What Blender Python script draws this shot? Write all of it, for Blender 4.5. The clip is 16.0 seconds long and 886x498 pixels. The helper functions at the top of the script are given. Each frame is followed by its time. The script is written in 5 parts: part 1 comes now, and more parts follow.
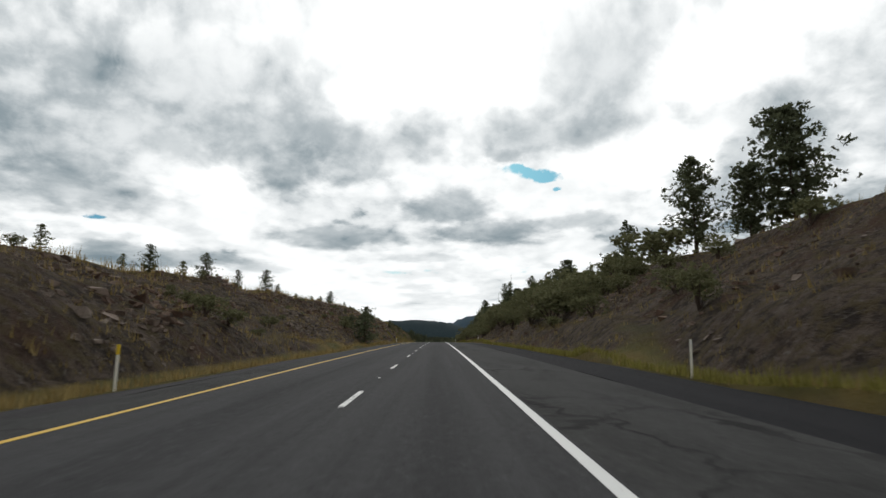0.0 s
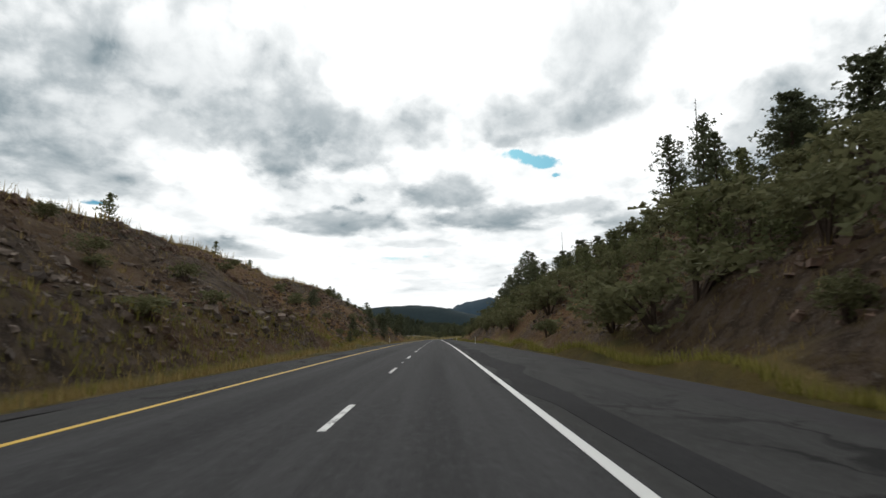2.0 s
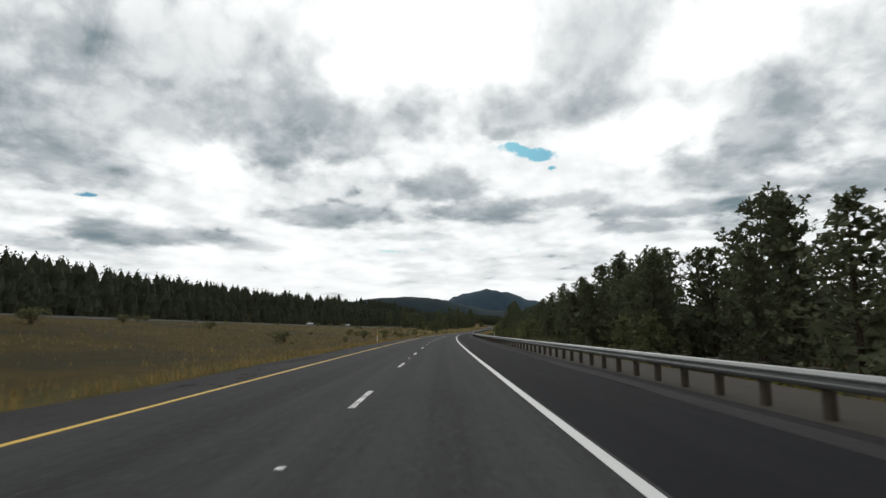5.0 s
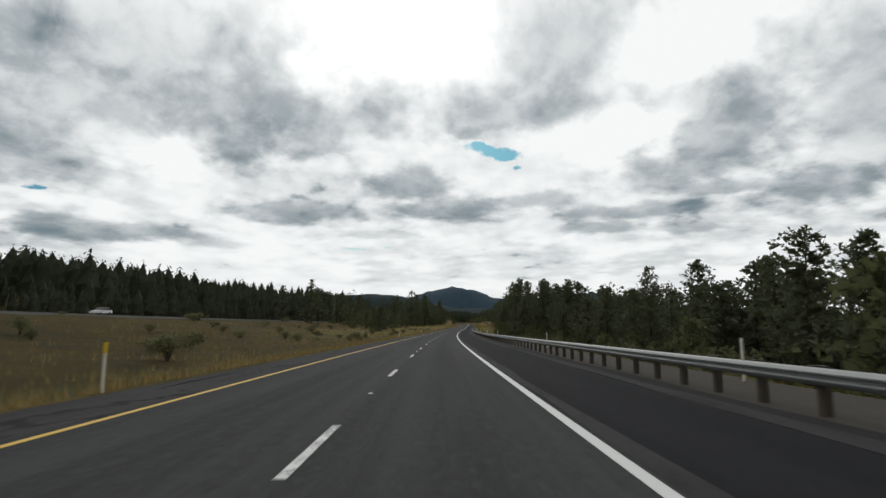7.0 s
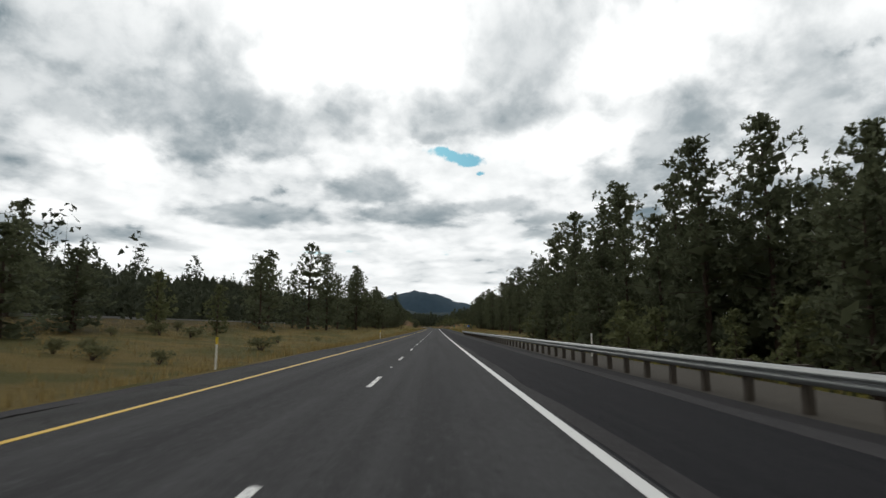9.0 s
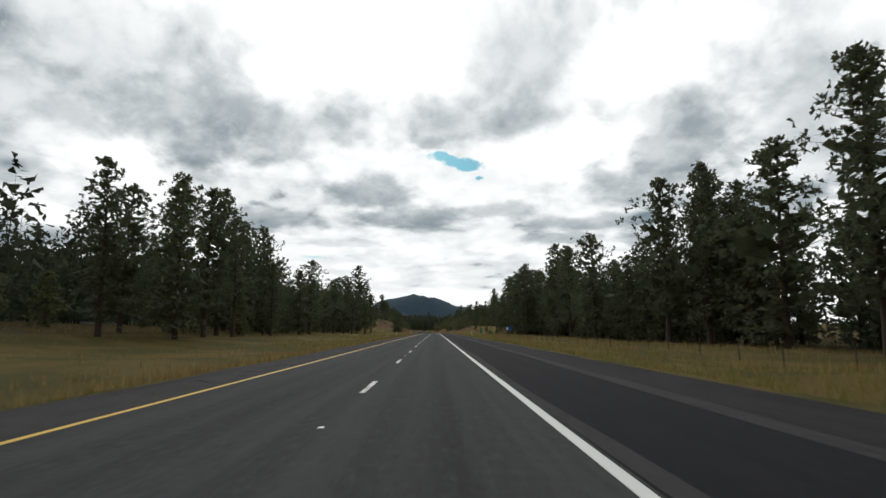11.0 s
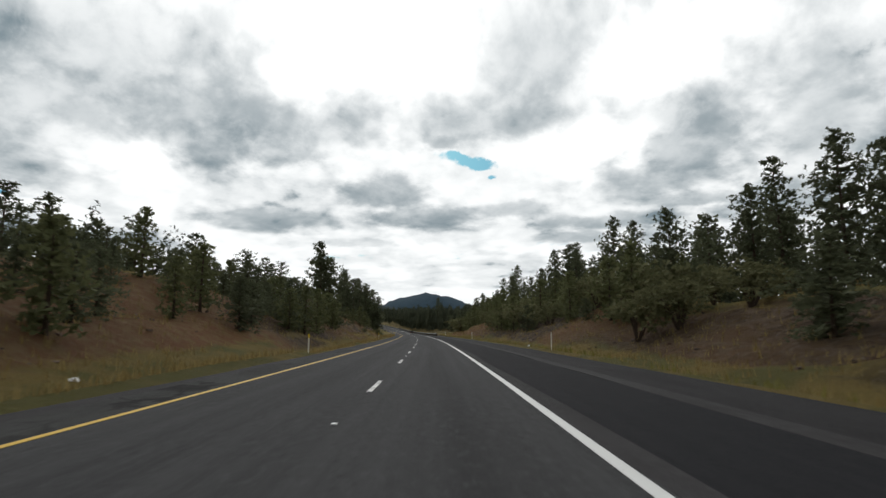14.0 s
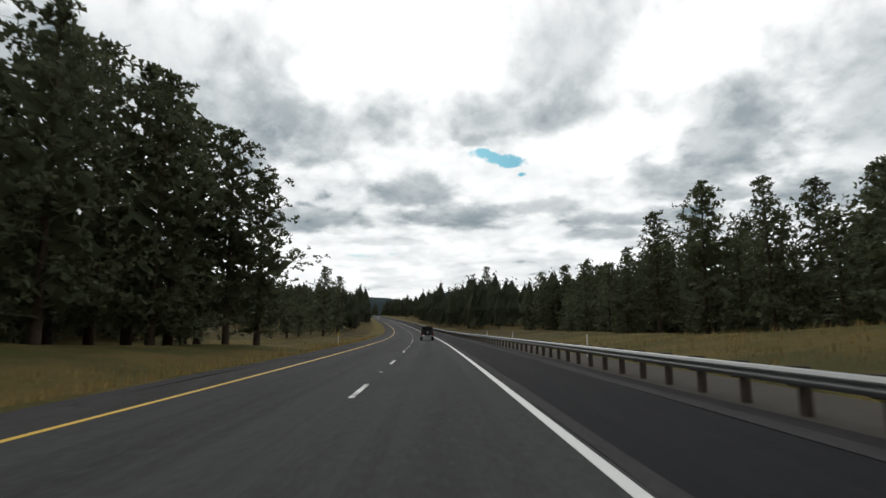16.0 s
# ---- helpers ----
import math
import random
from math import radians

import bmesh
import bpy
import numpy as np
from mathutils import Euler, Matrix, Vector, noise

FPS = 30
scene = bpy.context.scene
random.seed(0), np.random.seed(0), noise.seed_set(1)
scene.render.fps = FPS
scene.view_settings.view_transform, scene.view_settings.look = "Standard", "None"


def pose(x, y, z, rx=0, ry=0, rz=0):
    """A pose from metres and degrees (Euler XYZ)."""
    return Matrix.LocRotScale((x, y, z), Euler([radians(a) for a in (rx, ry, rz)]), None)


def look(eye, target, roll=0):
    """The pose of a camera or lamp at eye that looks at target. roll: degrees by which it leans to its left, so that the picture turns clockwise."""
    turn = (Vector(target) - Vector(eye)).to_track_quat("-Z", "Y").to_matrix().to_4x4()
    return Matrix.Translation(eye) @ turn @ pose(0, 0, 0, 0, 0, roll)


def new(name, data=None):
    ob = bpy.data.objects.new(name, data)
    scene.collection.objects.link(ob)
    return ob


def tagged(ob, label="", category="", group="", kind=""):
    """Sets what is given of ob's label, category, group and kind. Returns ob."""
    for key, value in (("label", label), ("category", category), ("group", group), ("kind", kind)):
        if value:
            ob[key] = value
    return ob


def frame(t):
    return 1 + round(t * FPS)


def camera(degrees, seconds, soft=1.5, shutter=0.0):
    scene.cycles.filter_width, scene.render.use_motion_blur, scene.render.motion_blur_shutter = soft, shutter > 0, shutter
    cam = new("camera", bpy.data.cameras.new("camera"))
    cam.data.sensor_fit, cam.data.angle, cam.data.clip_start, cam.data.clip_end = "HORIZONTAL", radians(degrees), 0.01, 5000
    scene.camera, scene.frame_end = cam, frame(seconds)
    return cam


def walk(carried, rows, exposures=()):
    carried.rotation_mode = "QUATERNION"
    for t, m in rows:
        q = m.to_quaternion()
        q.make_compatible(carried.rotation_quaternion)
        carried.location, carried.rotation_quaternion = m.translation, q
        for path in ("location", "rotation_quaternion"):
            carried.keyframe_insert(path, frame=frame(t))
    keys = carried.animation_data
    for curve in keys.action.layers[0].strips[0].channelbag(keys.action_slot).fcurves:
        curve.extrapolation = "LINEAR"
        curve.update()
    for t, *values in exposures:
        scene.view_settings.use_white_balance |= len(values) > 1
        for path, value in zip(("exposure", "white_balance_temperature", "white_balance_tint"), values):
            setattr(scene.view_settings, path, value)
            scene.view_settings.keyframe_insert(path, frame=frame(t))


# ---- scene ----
# ------------------------------------------------------------------ the line of the road
# s: metres along the right lane's centre; u: metres to its right; heading to the right is positive.
def smooth_knots(pairs, s, width):
    xs, ys = zip(*pairs)
    v = np.interp(s, xs, ys)
    k = max(1, int(width))
    pad = np.pad(v, k, mode="edge")
    return np.convolve(pad, np.ones(2 * k + 1) / (2 * k + 1), mode="valid")


S0, S1 = -150, 6400
S_AX = np.arange(S0, S1 + 1, 1.0)
HEAD = smooth_knots([(-150, 0.0), (380, 0.0), (470, 0.004), (563, 0.022), (616, 0.040), (719, 0.072), (823, 0.105), (925, 0.135), (960, 0.139),
                     (1334, 0.139), (1384, 0.129), (1437, 0.118), (1487, 0.100), (1539, 0.079), (1588, 0.064), (1641, 0.058), (1690, 0.040), (1760, 0.0),
                     (1900, -0.07), (2000, -0.10), (6400, -0.10)], S_AX, 22)
GRADE = smooth_knots([(-150, 0.018), (0, 0.0176), (49, 0.012), (101, 0.007), (152, 0.0), (205, -0.008), (254, -0.0137), (307, -0.0190), (770, -0.0200),
                      (823, -0.0165), (925, -0.0105), (1179, -0.004), (1641, -0.009), (1720, -0.005), (1800, 0.012), (1900, 0.03), (2200, 0.03),
                      (2400, 0.0), (6400, 0.0)], S_AX, 20)
_x = np.cumsum(np.sin(HEAD))
_y = np.cumsum(np.cos(HEAD))
_z = np.cumsum(GRADE)
_i0 = int(-S0)
CX, CY, CZ = _x - _x[_i0], _y - _y[_i0], _z - _z[_i0]
FAR_HEAD = 0.04
NEAR = 200.0
SCALE = 0.36  # size of the place in the scene against the land itself


def road_z(s):
    return np.interp(s, S_AX, CZ)


def heading(s):
    return np.interp(s, S_AX, HEAD)


def plan(s, u):
    """World x, y of a place beside the road."""
    s, u = np.asarray(s, float), np.asarray(u, float)
    a = heading(s)
    un = np.clip(u, -NEAR, NEAR)
    uf = u - un
    return (np.interp(s, S_AX, CX) + np.cos(a) * un + math.cos(FAR_HEAD) * uf,
            np.interp(s, S_AX, CY) - np.sin(a) * un - math.sin(FAR_HEAD) * uf)


# ------------------------------------------------------------------ camera
CAM_H = 1.475
cam = camera(78.48, 16.0, shutter=0.04)
# seconds, s, u, heading to the right and tilt in degrees
DRIVE = [
    (0.0, 0.0, 0.12, 0.48, 9.71),
    (0.5, 48.9, -0.01, 0.60, 9.47),
    (1.0, 101.2, -0.04, 0.77, 9.17),
    (1.5, 152.3, 0.03, 0.60, 8.58),
    (2.0, 205.0, -0.09, 0.60, 8.23),
    (2.5, 254.5, -0.16, 0.48, 7.99),
    (3.0, 307.5, -0.40, 0.60, 7.45),
    (3.5, 358.7, -0.33, 0.54, 7.43),
    (4.0, 409.8, -0.26, 0.55, 7.45),
    (4.5, 461.0, -0.18, 0.64, 7.46),
    (5.0, 512.1, -0.11, 1.05, 7.47),
    (5.5, 563.3, -0.04, 1.60, 7.48),
    (6.0, 616.3, -0.10, 2.84, 7.30),
    (6.5, 666.9, -0.07, 3.67, 7.35),
    (7.0, 719.5, -0.26, 4.74, 7.29),
    (7.5, 770.2, -0.26, 5.76, 7.34),
    (8.0, 823.8, -0.23, 6.83, 7.34),
    (8.5, 872.1, -0.21, 7.79, 7.57),
    (9.0, 925.1, -0.15, 8.68, 7.79),
    (9.5, 975.9, -0.14, 8.92, 7.91),
    (10.0, 1026.7, -0.12, 8.88, 8.02),
    (10.5, 1077.6, -0.11, 8.83, 8.14),
    (11.0, 1128.4, -0.09, 8.79, 8.25),
    (11.5, 1179.2, -0.08, 8.74, 8.35),
    (12.0, 1231.7, -0.10, 8.86, 8.29),
    (12.5, 1281.1, -0.16, 9.04, 8.16),
    (13.0, 1334.5, -0.08, 8.86, 8.22),
    (13.5, 1384.4, -0.08, 8.32, 8.15),
    (14.0, 1437.4, -0.22, 7.43, 8.20),
    (14.5, 1486.5, -0.54, 6.95, 8.08),
    (15.0, 1539.0, -0.24, 6.12, 8.13),
    (15.5, 1588.1, 0.01, 4.92, 8.13),
    (16.0, 1641.1, -0.04, 4.21, 8.00),
]
path_rows = []
for t_, s_, u_, a_, p_ in DRIVE:
    x_, y_ = plan(s_, u_)
    path_rows.append((t_, pose(float(x_) * SCALE, float(y_) * SCALE, (float(road_z(s_)) + CAM_H) * SCALE, 90 + p_, 0, -a_)))
walk(cam, path_rows, [(0.0, -0.05), (1.5, 0.0), (3.0, 0.13), (5.0, -0.12), (6.0, -0.20), (7.0, -0.25), (8.5, -0.14), (10.5, -0.08), (12.0, -0.03), (14.0, -0.07), (16.0, -0.07)])

# ------------------------------------------------------------------ sky, sun
SUN_AZ, SUN_EL = radians(-1.0), radians(31.0)
world = bpy.data.worlds.new("sky")
scene.world = world
world.use_nodes = True
wt = world.node_tree
wt.nodes.clear()


def wmath(op, a, b=None, c=None, clamp=False):
    n = wt.nodes.new("ShaderNodeMath")
    n.operation, n.use_clamp = op, clamp
    for i_, v_ in enumerate((a, b, c)):
        if v_ is None:
            continue
        if isinstance(v_, (int, float)):
            n.inputs[i_].default_value = v_
        else:
            wt.links.new(v_, n.inputs[i_])
    return n.outputs[0]


def wmix(fac, a, b):
    n = wt.nodes.new("ShaderNodeMix")
    n.data_type = "RGBA"
    for sock, v_ in ((n.inputs[0], fac), (n.inputs[6], a), (n.inputs[7], b)):
        if isinstance(v_, (int, float)):
            sock.default_value = v_
        elif isinstance(v_, tuple):
            sock.default_value = (*v_, 1.0)
        else:
            wt.links.new(v_, sock)
    return n.outputs[2]


def wnoise(vec, scale, detail, rough, distortion=0.0):
    n = wt.nodes.new("ShaderNodeTexNoise")
    n.inputs["Scale"].default_value, n.inputs["Detail"].default_value = scale, detail
    n.inputs["Roughness"].default_value, n.inputs["Distortion"].default_value = rough, distortion
    wt.links.new(vec, n.inputs["Vector"])
    return n.outputs["Fac"]


def wramp(v, a, b, lo=0.0, hi=1.0):
    n = wt.nodes.new("ShaderNodeMapRange")
    n.interpolation_type = "SMOOTHSTEP"
    for i_, x_ in zip((1, 2, 3, 4), (a, b, lo, hi)):
        n.inputs[i_].default_value = x_
    wt.links.new(v, n.inputs[0])
    return n.outputs[0]


coord = wt.nodes.new("ShaderNodeTexCoord").outputs["Generated"]
split = wt.nodes.new("ShaderNodeSeparateXYZ")
wt.links.new(coord, split.inputs[0])
dx, dy, dz = split.outputs
up = wmath("MAXIMUM", dz, 0.0)
# clouds grow flatter and closer together towards the horizon
far_h = wmath("SQRT", wmath("ADD", wmath("MULTIPLY", dx, dx), wmath("MULTIPLY", dy, dy)))
flat = wt.nodes.new("ShaderNodeCombineXYZ")
wt.links.new(wmath("DIVIDE", dx, wmath("ADD", far_h, 0.02)), flat.inputs[0])
wt.links.new(wmath("DIVIDE", dy, wmath("ADD", far_h, 0.02)), flat.inputs[1])
wt.links.new(wmath("MULTIPLY", wmath("LOGARITHM", wmath("ADD", up, 0.07), 2.718), 0.62), flat.inputs[2])
layer = flat.outputs[0]
n_big = wnoise(layer, 2.2, 4, 0.5)
n_mid = wnoise(layer, 6.5, 7, 0.55, 0.25)
n_fine = wnoise(layer, 17.0, 7, 0.58, 0.2)
puff = wt.nodes.new("ShaderNodeTexVoronoi")
puff.feature = "SMOOTH_F1"
puff.inputs["Scale"].default_value = 11.0
puff.inputs["Smoothness"].default_value = 0.6
wt.links.new(layer, puff.inputs["Vector"])
# rounded heads of the clouds, at two sizes
bend = wt.nodes.new("ShaderNodeVectorMath")
bend.operation = "ADD"
wob = wt.nodes.new("ShaderNodeTexNoise")
wob.inputs["Scale"].default_value, wob.inputs["Detail"].default_value = 9.0, 5
wt.links.new(layer, wob.inputs["Vector"])
small = wt.nodes.new("ShaderNodeVectorMath")
small.operation = "SCALE"
small.inputs["Scale"].default_value = 0.10
wt.links.new(wob.outputs["Color"], small.inputs[0])
wt.links.new(layer, bend.inputs[0])
wt.links.new(small.outputs[0], bend.inputs[1])
wt.links.new(bend.outputs[0], puff.inputs["Vector"])
head = wt.nodes.new("ShaderNodeTexVoronoi")
head.feature = "SMOOTH_F1"
head.inputs["Scale"].default_value = 26.0
head.inputs["Smoothness"].default_value = 0.5
wt.links.new(bend.outputs[0], head.inputs["Vector"])
n_warp = wnoise(layer, 7.0, 5, 0.6)
n_warp2 = wnoise(layer, 8.0, 5, 0.6, 0.3)
az = wmath("ADD", wmath("ARCTAN2", dx, dy), wmath("MULTIPLY", wmath("SUBTRACT", n_warp, 0.5), 0.17))
el = wmath("ADD", wmath("ARCSINE", dz), wmath("MULTIPLY", wmath("MULTIPLY", wmath("SUBTRACT", n_warp2, 0.5), 0.10), wramp(dz, 0.10, 0.40, 0.22, 1.0)))
billow = wmath("ADD", wmath("MULTIPLY", n_mid, 0.70), wmath("MULTIPLY", n_fine, 0.30))
billow = wmath("ADD", billow, wmath("MULTIPLY", wmath("SUBTRACT", puff.outputs["Distance"], 0.40), 0.22))
billow = wmath("ADD", billow, wmath("MULTIPLY", wmath("SUBTRACT", head.outputs["Distance"], 0.40), 0.16))
ragged = wmath("SUBTRACT", billow, 0.5)


def away(a, e, wa, we):
    """How far a direction is from the middle of a cloud: across, up, and both squared."""
    p = wmath("DIVIDE", wmath("SUBTRACT", az, radians(a)), radians(wa))
    q = wmath("DIVIDE", wmath("SUBTRACT", el, radians(e)), radians(we))
    return p, q, wmath("ADD", wmath("MULTIPLY", p, p), wmath("MULTIPLY", q, q))


def spot(a, e, wa, we):
    """1 at a direction (degrees), fading to 0 round it."""
    return wmath("POWER", 2.718, wmath("MULTIPLY", away(a, e, wa, we)[2], -1.0))


def cloud_mass(a, e, wa, we, k, edge, torn):
    """A cloud with a ragged rim, a dark flat base and a paler head."""
    p, q, r = away(a, e, wa, we)
    v = wmath("ADD", wmath("POWER", 2.718, wmath("MULTIPLY", r, -0.7)), wmath("MULTIPLY", ragged, torn))
    head_light = wramp(q, -0.3, 1.2, 1.0, 0.62)
    return wmath("MULTIPLY", wmath("MULTIPLY", wramp(v, 0.5 - edge, 0.5 + edge), k), head_light)


# broad soft grey parts of the layer: heading, height, half widths, depth
SOFT = [(-25.9, 20.5, 19.0, 4.4, 0.48), (-28.6, 25.4, 14.0, 3.6, 0.36), (-35.5, 14.6, 5.8, 3.6, 0.66), (-13.0, 20.8, 12.0, 2.6, 0.48), (17.2, 28.0, 8.2, 5.4, 0.52),
        (11.5, 21.9, 11.0, 2.3, 0.56), (43.5, 18.0, 4.2, 6.0, 0.66), (52.0, 15.0, 6.0, 4.0, 0.75), (-46.0, 18.0, 8.0, 5.0, 0.75), (32.5, 21.0, 5.0, 2.4, 0.55)]
# firm heaps with dark bases
HEAPS = [(-15.3, 17.3, 4.2, 2.0, 0.68), (-9.0, 17.6, 4.4, 1.3, 0.54), (-26.7, 18.0, 4.0, 1.6, 0.48), (33.0, 17.4, 4.6, 3.0, 0.71), (30.5, 14.4, 6.8, 1.7, 0.74),
         (1.6, 14.1, 4.2, 1.7, 0.75), (5.6, 11.5, 5.2, 1.1, 0.85), (7.2, 19.3, 2.1, 1.0, 0.57), (40.0, 11.3, 4.4, 1.4, 0.78), (-35.8, 11.4, 1.9, 0.7, 0.61)]
# long flat clouds low over the land
FLATS = [(-11.7, 10.8, 6.4, 1.15, 0.80), (-27.9, 8.0, 7.0, 0.85, 0.83), (-35.6, 6.4, 3.0, 0.7, 0.74), (25.1, 10.8, 6.0, 0.75, 0.68), (15.2, 12.3, 4.2, 0.8, 0.57),
         (20.8, 9.3, 3.6, 0.5, 0.57), (33.5, 12.2, 4.0, 0.7, 0.61), (-2.2, 8.7, 4.0, 0.42, 0.37), (-18.1, 7.4, 4.0, 0.42, 0.39), (29.1, 8.8, 3.0, 0.45, 0.48)]
dens = wmath("MULTIPLY", wramp(billow, 0.40, 0.66), wramp(n_big, 0.34, 0.60, 0.22, 0.46))
for rows_, edge_, torn_ in ((SOFT, 0.40, 0.9), (HEAPS, 0.30, 1.45), (FLATS, 0.28, 1.35)):
    for a_, e_, wa_, we_, k_ in rows_:
        d_ = cloud_mass(a_, e_, wa_, we_, k_, edge_, torn_)
        dens = wmath("SUBTRACT", wmath("ADD", dens, d_), wmath("MULTIPLY", dens, d_))
# finer grey and white within the masses
dens = wmath("MULTIPLY", dens, wramp(wmath("ADD", wmath("MULTIPLY", n_fine, 0.5), wmath("MULTIPLY", n_mid, 0.5)), 0.36, 0.60, 0.70, 1.0))
glow = wmath("ADD", spot(-1.2, 31.0, 8.0, 5.2), wmath("MULTIPLY", spot(-1, 31, 13, 8), 0.22))
pale = wmath("ADD", wmath("MULTIPLY", spot(29.0, 26.6, 5.5, 3.6), 0.75), wmath("ADD", wmath("MULTIPLY", spot(21.5, 17.9, 5.0, 1.9), 0.6), wmath("MULTIPLY", spot(-22.0, 15.4, 2.6, 1.5), 0.6)))
dens = wmath("SUBTRACT", dens, wmath("MULTIPLY", wmath("ADD", glow, pale), 0.95), clamp=True)
dens = wmath("MULTIPLY", dens, wramp(dz, 0.02, 0.14, 0.55, 1.0))
cloud = wmix(dens, (1.10, 1.12, 1.12), (0.200, 0.265, 0.302))
bright = wmix(wmath("MINIMUM", glow, 1.0), cloud, (1.6, 1.6, 1.58))
# gaps in the layer that show the blue behind it
gap = spot(10.8, 17.4, 3.7, 0.80)
for a_, e_, wa_, we_, k_ in ((12.3, 15.7, 0.8, 0.35, 0.80), (-33.0, 10.9, 1.0, 0.35, 0.70), (8.6, 7.1, 3.6, 0.5, 0.44), (-3.4, 7.3, 3.6, 0.5, 0.40), (18.2, 8.7, 3.0, 0.5, 0.46)):
    gap = wmath("MAXIMUM", gap, wmath("MULTIPLY", spot(a_, e_, wa_, we_), k_))
gap = wramp(wmath("ADD", gap, wmath("MULTIPLY", wmath("SUBTRACT", n_fine, 0.5), 1.3)), 0.32, 0.66)
# the layer is brightest round the hidden sun and greyer away from it
sun_dir = (math.sin(SUN_AZ) * math.cos(SUN_EL), math.cos(SUN_AZ) * math.cos(SUN_EL), math.sin(SUN_EL))
dot = wt.nodes.new("ShaderNodeVectorMath")
dot.operation = "DOT_PRODUCT"
dot.inputs[1].default_value = sun_dir
wt.links.new(coord, dot.inputs[0])
fade = wramp(dot.outputs["Value"], -0.1, 0.72, 0.50, 1.0)
shade = wt.nodes.new("ShaderNodeVectorMath")
shade.operation = "SCALE"
wt.links.new(bright, shade.inputs[0])
wt.links.new(fade, shade.inputs["Scale"])
bright = shade.outputs[0]
sky = wt.nodes.new("ShaderNodeTexSky")
sky.sky_type, sky.sun_disc = "NISHITA", False
sky.sun_elevation, sky.sun_rotation = SUN_EL, SUN_AZ
blue = wt.nodes.new("ShaderNodeVectorMath")
blue.operation = "MULTIPLY"
blue.inputs[1].default_value = (0.022, 0.050, 0.060)
wt.links.new(sky.outputs[0], blue.inputs[0])
final = wmix(gap, bright, blue.outputs[0])
bg = wt.nodes.new("ShaderNodeBackground")
bg.inputs[1].default_value = 1.0
wt.links.new(final, bg.inputs[0])
wo = wt.nodes.new("ShaderNodeOutputWorld")
wt.links.new(bg.outputs[0], wo.inputs[0])

sun = new("sun", bpy.data.lights.new("sun", "SUN"))
sun.data.energy, sun.data.angle, sun.data.color = 0.5, radians(14), (1.0, 0.96, 0.9)
sun.matrix_world = look((0, 0, 50), (-50 * math.sin(SUN_AZ) * math.cos(SUN_EL), -50 * math.cos(SUN_AZ) * math.cos(SUN_EL), 50 - 50 * math.sin(SUN_EL)))

# ------------------------------------------------------------------ materials
def material(name, rough=0.8, metal=0.0, spec=0.3):
    m = bpy.data.materials.new(name)
    m.use_nodes = True
    b = m.node_tree.nodes["Principled BSDF"]
    b.inputs["Roughness"].default_value, b.inputs["Metallic"].default_value = rough, metal
    b.inputs["Specular IOR Level"].default_value = spec
    return m, m.node_tree, b


class Nodes:
    """Builds one material's nodes."""

    def __init__(self, tree):
        self.t = tree

    def add(self, kind):
        return self.t.nodes.new(kind)

    def put(self, sock, v):
        if isinstance(v, (int, float)):
            sock.default_value = v
        elif isinstance(v, tuple):
            sock.default_value = (*v, 1.0) if len(v) == 3 and sock.type == "RGBA" else v
        else:
            self.t.links.new(v, sock)

    def place(self):
        return self.scaled(self.add("ShaderNodeNewGeometry").outputs["Position"], 1 / SCALE, 1 / SCALE, 1 / SCALE)

    def uv(self):
        return self.add("ShaderNodeUVMap").outputs[0]

    def scaled(self, vec, x, y, z):
        n = self.add("ShaderNodeVectorMath")
        n.operation = "MULTIPLY"
        self.t.links.new(vec, n.inputs[0])
        n.inputs[1].default_value = (x, y, z)
        return n.outputs[0]

    def noise(self, vec, scale, detail=4, rough=0.55, distortion=0.0):
        n = self.add("ShaderNodeTexNoise")
        n.inputs["Scale"].default_value, n.inputs["Detail"].default_value = scale, detail
        n.inputs["Roughness"].default_value, n.inputs["Distortion"].default_value = rough, distortion
        self.t.links.new(vec, n.inputs["Vector"])
        return n.outputs["Fac"]

    def ramp(self, v, a, b, lo=0.0, hi=1.0):
        n = self.add("ShaderNodeMapRange")
        n.interpolation_type = "SMOOTHSTEP"
        for i, x in zip((1, 2, 3, 4), (a, b, lo, hi)):
            n.inputs[i].default_value = x
        self.t.links.new(v, n.inputs[0])
        return n.outputs[0]

    def math(self, op, a, b=0.0):
        n = self.add("ShaderNodeMath")
        n.operation = op
        self.put(n.inputs[0], a), self.put(n.inputs[1], b)
        return n.outputs[0]

    def mix(self, fac, a, b):
        n = self.add("ShaderNodeMix")
        n.data_type = "RGBA"
        self.put(n.inputs[0], fac), self.put(n.inputs[6], a), self.put(n.inputs[7], b)
        return n.outputs[2]

    def bump(self, bsdf, height, strength, distance):
        n = self.add("ShaderNodeBump")
        n.inputs["Strength"].default_value, n.inputs["Distance"].default_value = strength, distance
        self.t.links.new(height, n.inputs["Height"])
        self.t.links.new(n.outputs[0], bsdf.inputs["Normal"])


def simple(name, col, rough=0.7, metal=0.0, vary=0.25, scale=3.0, bump=0.0, spec=0.3):
    """A plain surface with a little grain and dirt."""
    m, t, b = material(name, rough, metal, spec)
    n = Nodes(t)
    p = n.place()
    a = n.noise(p, scale, 5)
    fine = n.noise(p, scale * 14, 3)
    dark = tuple(c * (1 - vary) for c in col)
    light = tuple(min(1, c * (1 + vary)) for c in col)
    c = n.mix(n.math("ADD", n.math("MULTIPLY", a, 0.6), n.math("MULTIPLY", fine, 0.4)), dark, light)
    n.put(b.inputs["Base Color"], c)
    if bump:
        n.bump(b, fine, bump, 0.02)
    return m


